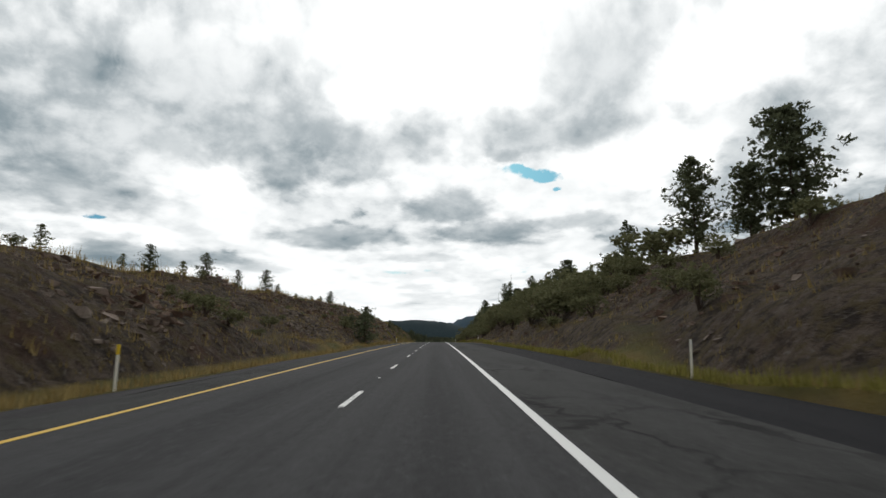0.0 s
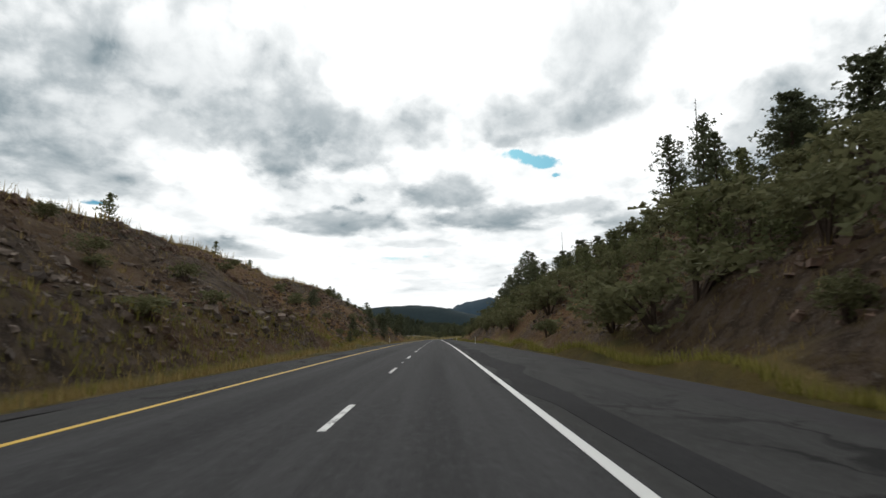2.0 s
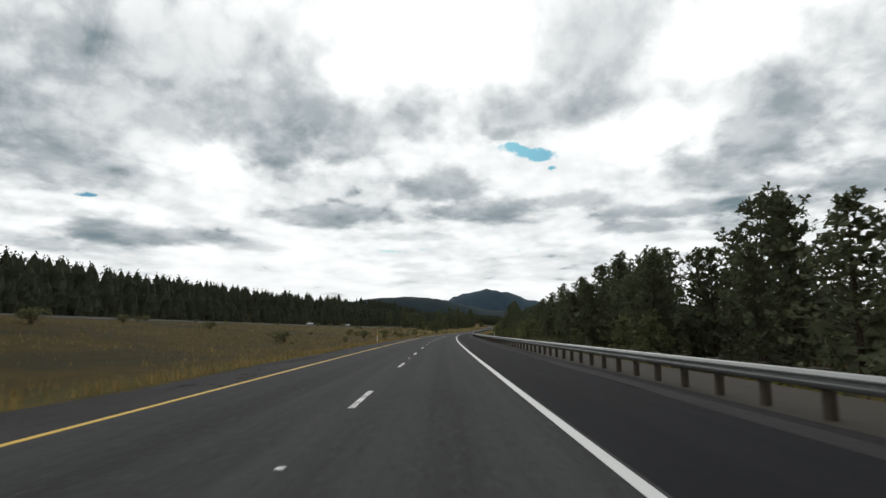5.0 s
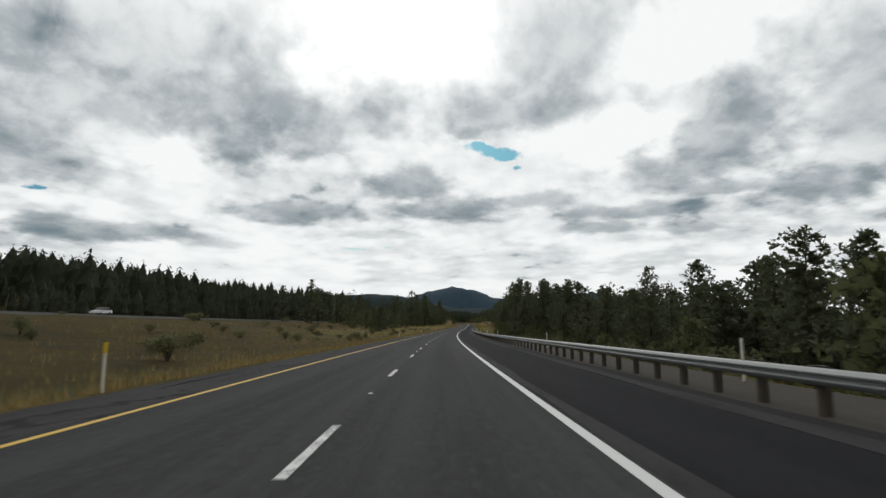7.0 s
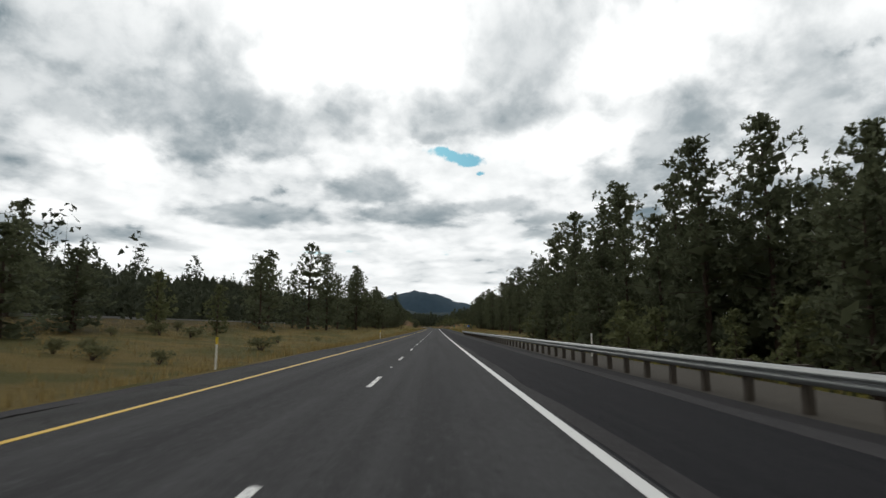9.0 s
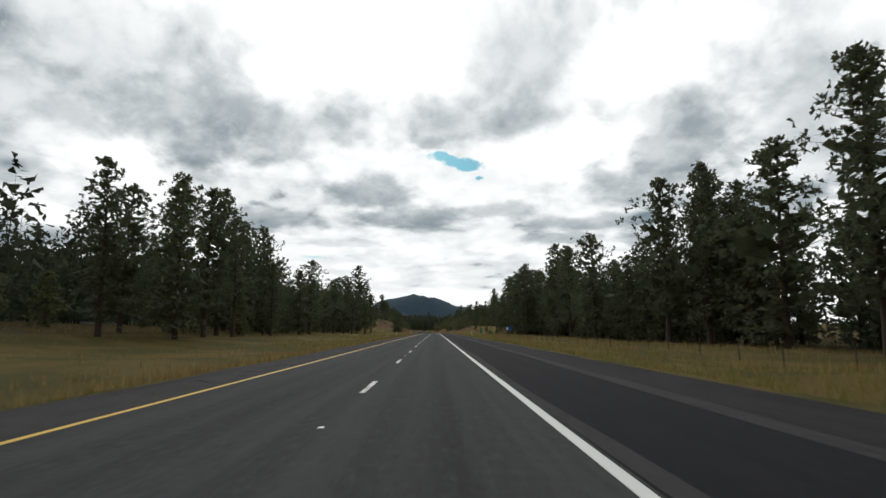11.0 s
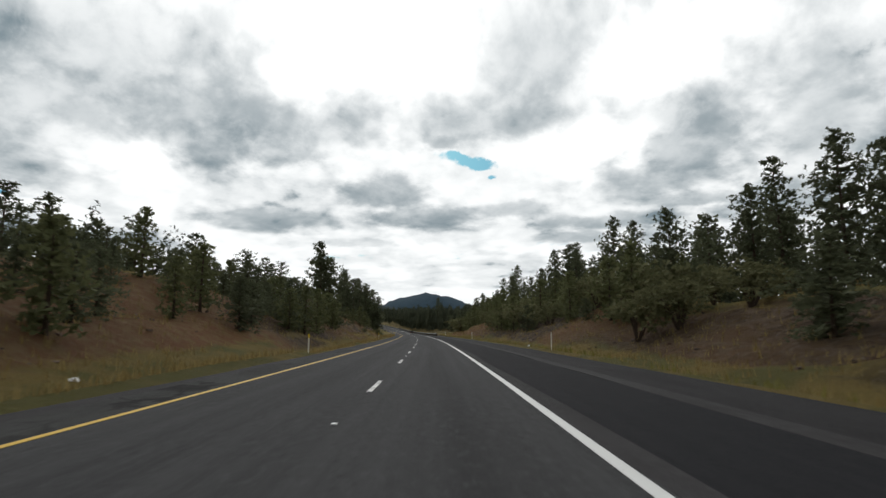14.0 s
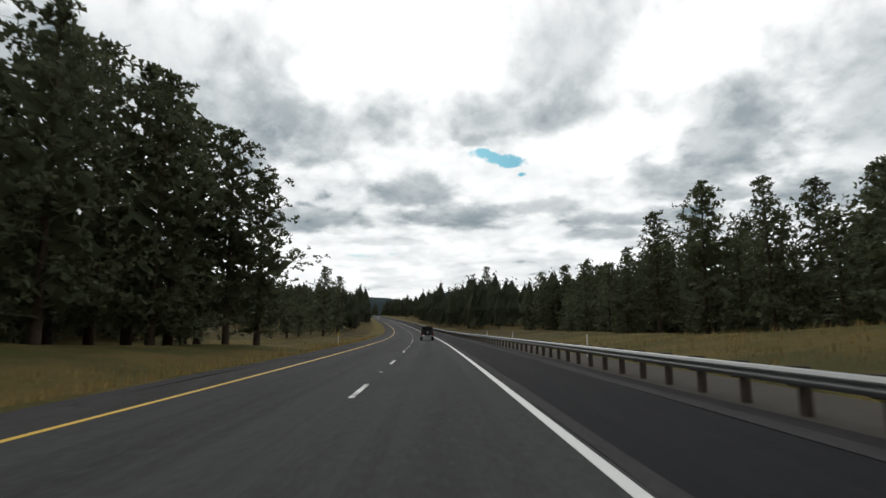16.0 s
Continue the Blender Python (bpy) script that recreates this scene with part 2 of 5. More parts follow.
def asphalt(name, base, patch, streaks, cracks=False):
    """Worn asphalt; UV is metres across and along the road."""
    m, t, b = material(name, 0.95, 0, 0.10)
    n = Nodes(t)
    uv = n.uv()
    grain = n.noise(n.place(), 55, 3, 0.7)
    blot = n.noise(n.scaled(uv, 1.0, 0.22, 1.0), 0.55, 5, 0.6, 0.4)
    streak = n.noise(n.scaled(uv, 1.0, 0.015, 1.0), 1.7, 4, 0.6)
    lo = tuple(c * (0.84 if streaks else 0.75) for c in base)
    hi = tuple(c * (1.16 if streaks else 1.25) for c in base)
    col = n.mix(n.ramp(streak, 0.3, 0.7), lo, hi) if streaks else n.mix(n.ramp(blot, 0.3, 0.7), lo, hi)
    col = n.mix(n.ramp(blot, 0.52, 0.66, 0.0, 0.6), col, patch)
    col = n.mix(n.math("MULTIPLY", n.ramp(grain, 0.5, 0.75), 0.35), col, tuple(min(1, c * 2.6) for c in base))
    if streaks == 2:
        # oil drips darken the middle of each lane
        sp = n.add("ShaderNodeSeparateXYZ")
        t.links.new(uv, sp.inputs[0])
        for mid in (0.0, -3.8):
            off = n.math("DIVIDE", n.math("SUBTRACT", sp.outputs[0], mid), 0.55)
            oil = n.math("POWER", 2.718, n.math("MULTIPLY", n.math("MULTIPLY", off, off), -1.0))
            oil = n.math("MULTIPLY", oil, n.ramp(n.noise(n.scaled(uv, 1.0, 0.06, 1.0), 0.9, 4, 0.6), 0.3, 0.7, 0.25, 0.75))
            col = n.mix(n.math("MULTIPLY", oil, 0.7), col, (0.026, 0.026, 0.027))
    # stones worn bare, and patches of fresher binder
    speck = n.noise(n.scaled(uv, 1.0, 0.45, 1.0), 7.0, 6, 0.75)
    col = n.mix(n.ramp(speck, 0.50, 0.72, 0.0, 0.5), col, tuple(min(1, c * 1.75) for c in base))
    col = n.mix(n.ramp(speck, 0.30, 0.46, 0.5, 0.0), col, tuple(c * 0.45 for c in base))
    if cracks:
        cell = n.add("ShaderNodeTexVoronoi")
        cell.feature = "DISTANCE_TO_EDGE"
        cell.inputs["Scale"].default_value = 0.42
        bent = n.add("ShaderNodeVectorMath")
        bent.operation = "ADD"
        wobble = n.add("ShaderNodeTexNoise")
        wobble.inputs["Scale"].default_value, wobble.inputs["Detail"].default_value = 1.2, 4
        t.links.new(uv, wobble.inputs["Vector"])
        t.links.new(n.scaled(uv, 1.0, 0.6, 1.0), bent.inputs[0])
        t.links.new(n.scaled(wobble.outputs["Color"], 1.4, 1.4, 0.0), bent.inputs[1])
        t.links.new(bent.outputs[0], cell.inputs["Vector"])
        line = n.math("MULTIPLY", n.ramp(cell.outputs["Distance"], 0.012, 0.035, 1.0, 0.0), n.ramp(n.noise(uv, 0.12, 3), 0.42, 0.58))
        col = n.mix(n.math("MULTIPLY", line, 0.8), col, (0.012, 0.012, 0.012))
    n.put(b.inputs["Base Color"], col)
    n.bump(b, grain, 0.5, 0.01)
    return m


ROAD_MAT = asphalt("lane_asphalt", (0.052, 0.052, 0.053), (0.045, 0.045, 0.046), 2)
SHOULDER_OLD = asphalt("old_shoulder_asphalt", (0.046, 0.046, 0.045), (0.024, 0.024, 0.025), False, True)
SHOULDER_DARK = asphalt("dark_shoulder_asphalt", (0.016, 0.016, 0.018), (0.014, 0.014, 0.016), True)
GRAVEL = asphalt("shoulder_gravel", (0.044, 0.042, 0.043), (0.034, 0.033, 0.035), False)
CINDER = asphalt("cinder_gravel", (0.028, 0.027, 0.028), (0.021, 0.020, 0.021), False)
TAR = asphalt("tarred_asphalt", (0.026, 0.026, 0.027), (0.020, 0.020, 0.021), False)


def paint(name, col, worn):
    m, t, b = material(name, 0.6, 0, 0.3)
    n = Nodes(t)
    p = n.place()
    wear = n.math("ADD", n.math("MULTIPLY", n.noise(p, 26, 4, 0.7), 0.65), n.math("MULTIPLY", n.noise(p, 2.0, 3), 0.35))
    c = n.mix(n.ramp(wear, worn, worn + 0.07), col, (0.06, 0.06, 0.06))
    n.put(b.inputs["Base Color"], c)
    return m


WHITE_PAINT = paint("white_road_paint", (0.66, 0.66, 0.64), 0.62)
DASH_PAINT = paint("worn_white_road_paint", (0.66, 0.66, 0.64), 0.495)
YELLOW_PAINT = paint("yellow_road_paint", (0.62, 0.40, 0.06), 0.66)


def ground_material():
    """Dry grass on the flats, broken rock and red earth where it is steep."""
    m, t, b = material("dry_ground", 0.95, 0, 0.1)
    n = Nodes(t)
    p = n.place()
    g1 = n.noise(p, 0.16, 5, 0.6)
    g2 = n.noise(p, 1.3, 5, 0.65)
    g3 = n.noise(p, 11, 4, 0.7)
    grass = n.mix(n.ramp(g1, 0.35, 0.65), (0.175, 0.124, 0.042), (0.120, 0.100, 0.034))
    grass = n.mix(n.ramp(g2, 0.42, 0.7), grass, (0.115, 0.085, 0.038))
    grass = n.mix(n.ramp(n.noise(p, 0.085, 5, 0.65, 0.6), 0.50, 0.62, 0.0, 0.8), grass, (0.082, 0.080, 0.044))
    grass = n.mix(n.math("MULTIPLY", n.ramp(g3, 0.45, 0.75), 0.5), grass, (0.23, 0.17, 0.07))
    lush = n.add("ShaderNodeAttribute")
    lush.attribute_name = "lush"
    grass = n.mix(n.math("MULTIPLY", lush.outputs["Fac"], n.ramp(g3, 0.3, 0.6, 0.6, 0.95)), grass, n.mix(n.ramp(g1, 0.4, 0.6), (0.30, 0.225, 0.078), (0.180, 0.170, 0.060)))
    rock = n.mix(n.ramp(n.noise(p, 0.9, 6, 0.65, 0.5), 0.38, 0.62), (0.045, 0.034, 0.028), (0.165, 0.125, 0.096))
    rock = n.mix(n.ramp(n.noise(p, 0.22, 3), 0.50, 0.68), rock, (0.105, 0.060, 0.040))
    rock = n.mix(n.ramp(n.noise(n.scaled(p, 1, 1, 1.8), 2.2, 7, 0.72), 0.55, 0.66), rock, (0.21, 0.178, 0.152))
    rock = n.mix(n.ramp(n.noise(n.scaled(p, 1, 1, 1.6), 3.4, 6, 0.75), 0.56, 0.68), rock, (0.036, 0.028, 0.023))
    rock = n.mix(n.ramp(g2, 0.46, 0.62, 0.0, 0.85), rock, (0.125, 0.096, 0.050))
    geo = n.add("ShaderNodeNewGeometry")
    sp = n.add("ShaderNodeSeparateXYZ")
    t.links.new(geo.outputs["Normal"], sp.inputs[0])
    steep = n.math("SUBTRACT", 1.0, sp.outputs[2])
    steep = n.math("ADD", steep, n.math("MULTIPLY", n.math("SUBTRACT", g2, 0.5), 0.18))
    bank = n.add("ShaderNodeAttribute")
    bank.attribute_name = "bank"
    steep = n.math("ADD", steep, n.math("MULTIPLY", bank.outputs["Fac"], 0.16))
    at = n.add("ShaderNodeAttribute")
    at.attribute_name = "red_earth"
    rock = n.mix(at.outputs["Fac"], rock, n.mix(n.ramp(g2, 0.35, 0.65), (0.285, 0.185, 0.085), (0.245, 0.118, 0.060)))
    col = n.mix(n.ramp(steep, 0.06, 0.17), grass, rock)
    n.put(b.inputs["Base Color"], col)
    n.bump(b, n.math("ADD", g3, n.math("MULTIPLY", g2, 2.0)), 1.0, 0.25)
    return m


GROUND_MAT = ground_material()


BERM = simple("dry_earth", (0.052, 0.045, 0.035), 0.95, 0, 0.45, 1.6, 0.5)


def foliage(name, dark, light, rough=0.8, through_part=0.35):
    m, t, b = material(name, rough, 0, 0.08)
    n = Nodes(t)
    geo = n.add("ShaderNodeNewGeometry")
    info = n.add("ShaderNodeObjectInfo")
    c = n.mix(geo.outputs["Random Per Island"], dark, light)
    c = n.mix(n.math("MULTIPLY", info.outputs["Random"], 0.5), c, tuple(x * 0.65 for x in dark))
    n.put(b.inputs["Base Color"], c)
    # thin leaves let part of the light through
    thin = n.add("ShaderNodeBsdfTranslucent")
    n.put(thin.inputs["Color"], c)
    both = n.add("ShaderNodeMixShader")
    both.inputs[0].default_value = through_part
    out = t.nodes["Material Output"]
    t.links.new(b.outputs[0], both.inputs[1])
    t.links.new(thin.outputs[0], both.inputs[2])
    t.links.new(both.outputs[0], out.inputs["Surface"])
    return m


NEEDLES = foliage("pine_needles", (0.108, 0.122, 0.072), (0.148, 0.162, 0.094), 0.8, 0.34)
YOUNG_NEEDLES = foliage("young_pine_needles", (0.128, 0.142, 0.068), (0.182, 0.190, 0.090), 0.8, 0.34)
SHRUB_LEAF = foliage("shrub_leaves", (0.145, 0.150, 0.076), (0.210, 0.204, 0.106), 0.8, 0.34)
FAR_NEEDLES = foliage("far_pine_needles", (0.066, 0.077, 0.050), (0.100, 0.110, 0.068), 0.8, 0.30)
GRASS_MAT = foliage("dry_grass", (0.21, 0.150, 0.056), (0.43, 0.325, 0.135))
GREEN_GRASS = foliage("green_grass", (0.17, 0.155, 0.04), (0.33, 0.30, 0.085))
BARK = simple("pine_bark", (0.075, 0.052, 0.038), 0.9, 0, 0.5, 4, 0.6)
DEAD_WOOD = simple("dead_wood", (0.11, 0.095, 0.085), 0.85, 0, 0.35, 5, 0.3)


def rock_material():
    """Broken stone: each fragment has its own tone, with grain."""
    m, t, b = material("cut_rock", 0.9, 0, 0.2)
    n = Nodes(t)
    p = n.place()
    geo = n.add("ShaderNodeNewGeometry")
    c = n.mix(geo.outputs["Random Per Island"], (0.050, 0.038, 0.032), (0.27, 0.215, 0.175))
    c = n.mix(n.ramp(n.noise(p, 0.07, 3), 0.42, 0.60, 0.0, 0.55), c, (0.17, 0.090, 0.055))
    c = n.mix(n.math("MULTIPLY", n.ramp(n.noise(p, 9, 5, 0.7), 0.45, 0.65), 0.5), c, (0.09, 0.075, 0.062))
    n.put(b.inputs["Base Color"], c)
    n.bump(b, n.noise(p, 14, 5, 0.7), 0.7, 0.03)
    return m


ROCK = rock_material()
STEEL = simple("galvanised_steel", (0.27, 0.28, 0.275), 0.55, 0.6, 0.2, 2.0, 0.05, 0.5)
POST_WOOD = simple("treated_timber", (0.085, 0.070, 0.055), 0.9, 0, 0.4, 6, 0.4)
POST_WHITE = simple("white_plastic", (0.85, 0.82, 0.72), 0.6, 0, 0.08, 6)
POST_YELLOW = simple("yellow_reflector", (0.85, 0.60, 0.03), 0.45, 0, 0.1, 6)
REFLECT_WHITE = simple("white_reflector", (0.8, 0.8, 0.8), 0.3, 0, 0.05, 6)
SIGN_GREEN = simple("green_sign_face", (0.0, 0.19, 0.11), 0.5, 0, 0.1, 3)
SIGN_BLUE = simple("blue_sign_face", (0.02, 0.12, 0.42), 0.5, 0, 0.1, 3)
SIGN_WHITE = simple("white_sign_paint", (0.78, 0.78, 0.76), 0.5, 0, 0.05, 3)
CAR_DARK = simple("dark_car_paint", (0.018, 0.020, 0.020), 0.4, 0, 0.2, 2, 0, 0.4)
CAR_WHITE = simple("white_car_paint", (0.75, 0.75, 0.74), 0.3, 0, 0.05, 2, 0, 0.5)
CHROME = simple("chrome", (0.6, 0.6, 0.6), 0.2, 1.0, 0.05, 4)
RUBBER = simple("tyre_rubber", (0.02, 0.02, 0.02), 0.9, 0, 0.2, 9)
GLASS_DARK = simple("dark_window_glass", (0.012, 0.014, 0.016), 0.08, 0, 0.1, 2, 0, 0.6)
RED_LENS = simple("red_lamp_lens", (0.30, 0.01, 0.01), 0.25, 0, 0.1, 5)
LITTER = simple("pale_plastic_litter", (0.7, 0.7, 0.68), 0.6, 0, 0.1, 9)
# distance haze is put into these two base colours as a blue tint
MOUNTAIN = simple("haze_tinted_mountain", (0.042, 0.068, 0.090), 0.95, 0, 0.35, 0.012, 0, 0.05)
HILL_MAT = simple("haze_tinted_hill", (0.030, 0.045, 0.050), 0.95, 0, 0.4, 0.03, 0, 0.05)

# ------------------------------------------------------------------ helpers for meshes
def mesh_of(name, verts, faces, mat, smooth=False):
    me = bpy.data.meshes.new(name)
    me.from_pydata([tuple(v) for v in verts], [], faces)
    me.materials.append(mat)
    if smooth:
        me.polygons.foreach_set("use_smooth", [True] * len(me.polygons))
    me.update()
    return me


def part_mesh(name, me, parent, label="", m=None):
    ob = new(name, me)
    ob.parent = parent
    if m is not None:
        ob.matrix_basis = m
    if label:
        tagged(ob, label)
    return ob


def part(name, bm, mat, parent, label=""):
    me = bpy.data.meshes.new(name)
    bm.to_mesh(me)
    bm.free()
    me.materials.append(mat)
    return part_mesh(name, me, parent, label)


def box_bm(sx, sy, sz, at=(0, 0, 0), bevel=0.0, turn=None):
    bm = bmesh.new()
    bmesh.ops.create_cube(bm, size=1.0)
    bmesh.ops.scale(bm, vec=(sx, sy, sz), verts=bm.verts)
    if bevel:
        bmesh.ops.bevel(bm, geom=bm.edges[:], offset=bevel, segments=2, affect="EDGES")
    if turn is not None:
        bmesh.ops.transform(bm, matrix=turn, verts=bm.verts)
    bmesh.ops.translate(bm, vec=at, verts=bm.verts)
    return bm


def cyl_bm(r1, r2, length, seg=12, m=None, bevel=0.0):
    bm = bmesh.new()
    bmesh.ops.create_cone(bm, cap_ends=True, segments=seg, radius1=r1, radius2=r2, depth=length)
    if bevel:
        bmesh.ops.bevel(bm, geom=[e for e in bm.edges if len(e.link_faces) == 2 and e.calc_face_angle(0) > 1], offset=bevel, segments=2, affect="EDGES")
    if m is not None:
        bmesh.ops.transform(bm, matrix=m, verts=bm.verts)
    return bm


def step(x, a, b):
    k = np.clip((x - a) / (b - a), 0, 1)
    return k * k * (3 - 2 * k)


# ------------------------------------------------------------------ shape of the land
def rough_noise(x, y, scale, seed):
    """Smooth value noise on arrays."""
    x, y = np.asarray(x) / scale, np.asarray(y) / scale
    xi, yi = np.floor(x), np.floor(y)
    fx, fy = x - xi, y - yi
    fx, fy = fx * fx * (3 - 2 * fx), fy * fy * (3 - 2 * fy)

    def h(a, b):
        v = np.sin(a * 127.1 + b * 311.7 + seed * 74.7) * 43758.5453
        return v - np.floor(v)
    return (h(xi, yi) * (1 - fx) * (1 - fy) + h(xi + 1, yi) * fx * (1 - fy) + h(xi, yi + 1) * (1 - fx) * fy + h(xi + 1, yi + 1) * fx * fy) * 2 - 1


CUT_LEFT = [(-150, 7.3), (0, 7.5), (40, 7.9), (64, 8.7), (110, 9.8), (192, 11.2), (250, 12.0), (320, 12.7), (350, 13.2), (375, 13.0), (400, 12.5),
            (430, 6.0), (460, 0.0), (1340, 0.0), (1385, 2.4), (1400, 5.0), (1425, 7.6), (1450, 6.5), (1520, 6.5), (1575, 11.0), (1600, 6.0), (1625, 3.6), (1655, 1.6), (1690, 0.0),
            (1850, 0.5), (2000, 8.0), (6400, 10.0)]
CUT_RIGHT = [(-150, 11.6), (0, 12.0), (50, 12.2), (108, 13.0), (195, 15.7), (248, 17.0), (350, 18.7), (400, 19.5), (440, 18.0), (480, 11.0), (530, 0.0),
             (1365, 0.0), (1400, 3.6), (1440, 4.0), (1550, 5.3), (1630, 5.0), (1660, 2.5), (1700, 1.2), (1900, 1.0), (6400, 2.0)]
RUN_RIGHT = [(-150, 25.0), (480, 25.0), (600, 14.0), (6400, 14.0)]
FALL_RIGHT = [(-150, 0.0), (490, 0.0), (560, 3.2), (1020, 3.2), (1080, 1.0), (1130, 0.3), (6400, 0.2)]
RISE_LEFT = [(-150, 0.0), (420, 0.0), (540, 3.4), (900, 3.6), (1150, 3.0), (1300, 2.0), (1700, 1.0), (6400, 2.0)]
HILL_LEFT = [(-150, 0.0), (350, 0.0), (600, 22.0), (1500, 26.0), (1900, 10.0), (6400, 10.0)]


def knots(s, table):
    return np.interp(s, *zip(*table))


def land_z(s, u):
    s, u = np.asarray(s, float), np.asarray(u, float)
    z = np.interp(s, S_AX, CZ)
    x, y = plan(s, u)
    lump = rough_noise(x, y, 11, 1) * 0.6 + rough_noise(x, y, 4.5, 2) * 0.3
    rock = rough_noise(s, u, 5.0, 3) * 0.55 + rough_noise(s, u, 2.6, 4) * 0.4 + rough_noise(x, y, 13, 5) * 0.9
    gully = rough_noise(s, 0 * s, 19, 14) * 0.8 + rough_noise(s, 0 * s, 7, 15) * 0.35
    # left side
    v = -u - 8.2
    hl = knots(s, CUT_LEFT)
    hl = hl + rough_noise(s, 0 * s, 17, 7) * 0.45 * step(hl, 1, 5)
    ditch = -0.45 * step(v, 0, 2.4) * (1 - 0.6 * step(v, 3, 7))
    kl = np.clip((v - 2.8) / 20.0, 0, 1)
    ledge = kl + 0.028 * np.sin(kl * 24 + rough_noise(s, 0 * s, 21, 8) * 4) * np.minimum(1, hl / 6)
    cut = hl * np.clip(ledge, 0, 1.02) ** 0.85
    mask = step(kl, 0.02, 0.2) * (1 - 0.8 * step(kl, 0.85, 1.0)) * step(hl, 1.0, 5)
    back = 0.04 * np.clip(v - 22.8, 0, 90) * step(hl, 1, 5)
    rise = knots(s, RISE_LEFT) * step(v, 8, 50) + lump * step(v, 3, 10) * 0.55 * (1 - step(v, 50, 54) * (1 - step(v, 70, 76)))
    rise = rise + knots(s, HILL_LEFT) * step(v, 85, 270)
    zl = ditch + cut + mask * (rock * 0.8 + gully * 0.7) + back + rise
    # right side
    w = u - 8.6
    hr = knots(s, CUT_RIGHT)
    hr = hr + rough_noise(s, 0 * s, 15, 9) * 0.5 * step(hr, 1, 5)
    kr = np.clip((w - 2.0) / knots(s, RUN_RIGHT), 0, 1)
    ledger = kr + 0.028 * np.sin(kr * 24 + rough_noise(s, 0 * s, 23, 11) * 4) * np.minimum(1, hr / 6)
    cutr = hr * np.clip(ledger, 0, 1.02) ** 0.9
    maskr = step(kr, 0.02, 0.2) * (1 - 0.8 * step(kr, 0.85, 1.0)) * step(hr, 1.0, 5)
    backr = 0.12 * np.clip(w - 2.0 - knots(s, RUN_RIGHT), 0, 70) * step(hr, 5, 9)
    fall = -knots(s, FALL_RIGHT) * step(w, 0.2, 9)
    ditchr = -0.4 * step(w, 0, 1.8) * (1 - 0.6 * step(w, 2.4, 6))
    zr = ditchr + cutr + maskr * (rock * 0.9 + gully * 0.6) + backr + fall + lump * step(w, 3, 10) * 0.55
    far = rough_noise(x, y, 420, 12) * 5.0 * step(np.abs(u), 120, 500)
    return z + np.where(u < -8.2, zl, np.where(u > 8.6, zr, -0.12)) + far



def build_ground():
    s_ax = np.concatenate([np.arange(-148, -60, 8.0), np.arange(-60, 20, 2.8), np.arange(20, 470, 1.3), np.arange(470, 1760, 2.8), np.arange(1760, 2300, 8.0), np.geomspace(2300, 6390, 30)])
    near = np.concatenate([np.arange(9.2, 44, 0.9), np.arange(44, 80, 3.0), np.arange(80, 120, 8)])
    wide = np.geomspace(120, 5000, 18)
    u_ax = np.concatenate([-wide[::-1], -near[::-1], np.array([-8.2, -7.5, -4, 0, 4, 7.6, 8.6]), near, wide])
    ss, uu = np.meshgrid(s_ax, u_ax, indexing="ij")
    zz = land_z(ss, uu)
    xx, yy = plan(ss, uu)
    verts = np.stack([xx.ravel(), yy.ravel(), zz.ravel()], 1)
    ns, nu = ss.shape
    idx = np.arange(ns * nu).reshape(ns, nu)
    faces = np.stack([idx[:-1, :-1].ravel(), idx[:-1, 1:].ravel(), idx[1:, 1:].ravel(), idx[1:, :-1].ravel()], 1)
    me = bpy.data.meshes.new("ground")
    me.from_pydata(verts.tolist(), [], faces.tolist())
    me.materials.append(GROUND_MAT)
    red = np.maximum(step(ss, 1300, 1340) * (1 - step(ss, 1680, 1740)), 0.85 * step(ss, 190, 290) * (1 - step(ss, 430, 480)))
    at = me.attributes.new("red_earth", "FLOAT", "POINT")
    at.data.foreach_set("value", (red * (0.45 + 0.8 * rough_noise(xx, yy, 16, 21))).clip(0, 1).ravel().astype(np.float32))
    kl = np.clip((-uu - 11.0) / 20.0, 0, 1)
    kr = np.clip((uu - 10.6) / knots(ss, RUN_RIGHT), 0, 1)
    face = np.where(uu < 0, step(kl, 0.05, 0.25) * (1 - step(kl, 0.8, 1.0)) * step(knots(ss, CUT_LEFT), 1.5, 4),
                    step(kr, 0.08, 0.3) * (1 - step(kr, 0.75, 1.0)) * step(knots(ss, CUT_RIGHT), 1.5, 4))
    lush = step(ss, 780, 870) * (1 - step(ss, 1700, 1760)) * (1 - step(np.abs(uu), 28, 40))
    lush = np.maximum(lush, 0.85 * step(np.abs(uu), 8.4, 9.2) * (1 - step(np.abs(uu), 11.5, 13.5)))
    at = me.attributes.new("lush", "FLOAT", "POINT")
    at.data.foreach_set("value", lush.ravel().astype(np.float32))
    at = me.attributes.new("bank", "FLOAT", "POINT")
    at.data.foreach_set("value", face.ravel().astype(np.float32))
    me.polygons.foreach_set("use_smooth", [True] * len(me.polygons))
    me.update()
    ob = new("ground", me)
    return tagged(ob, "dry grassland with rocky road cuts and red earth banks", "ground", kind="structure")


ground = build_ground()


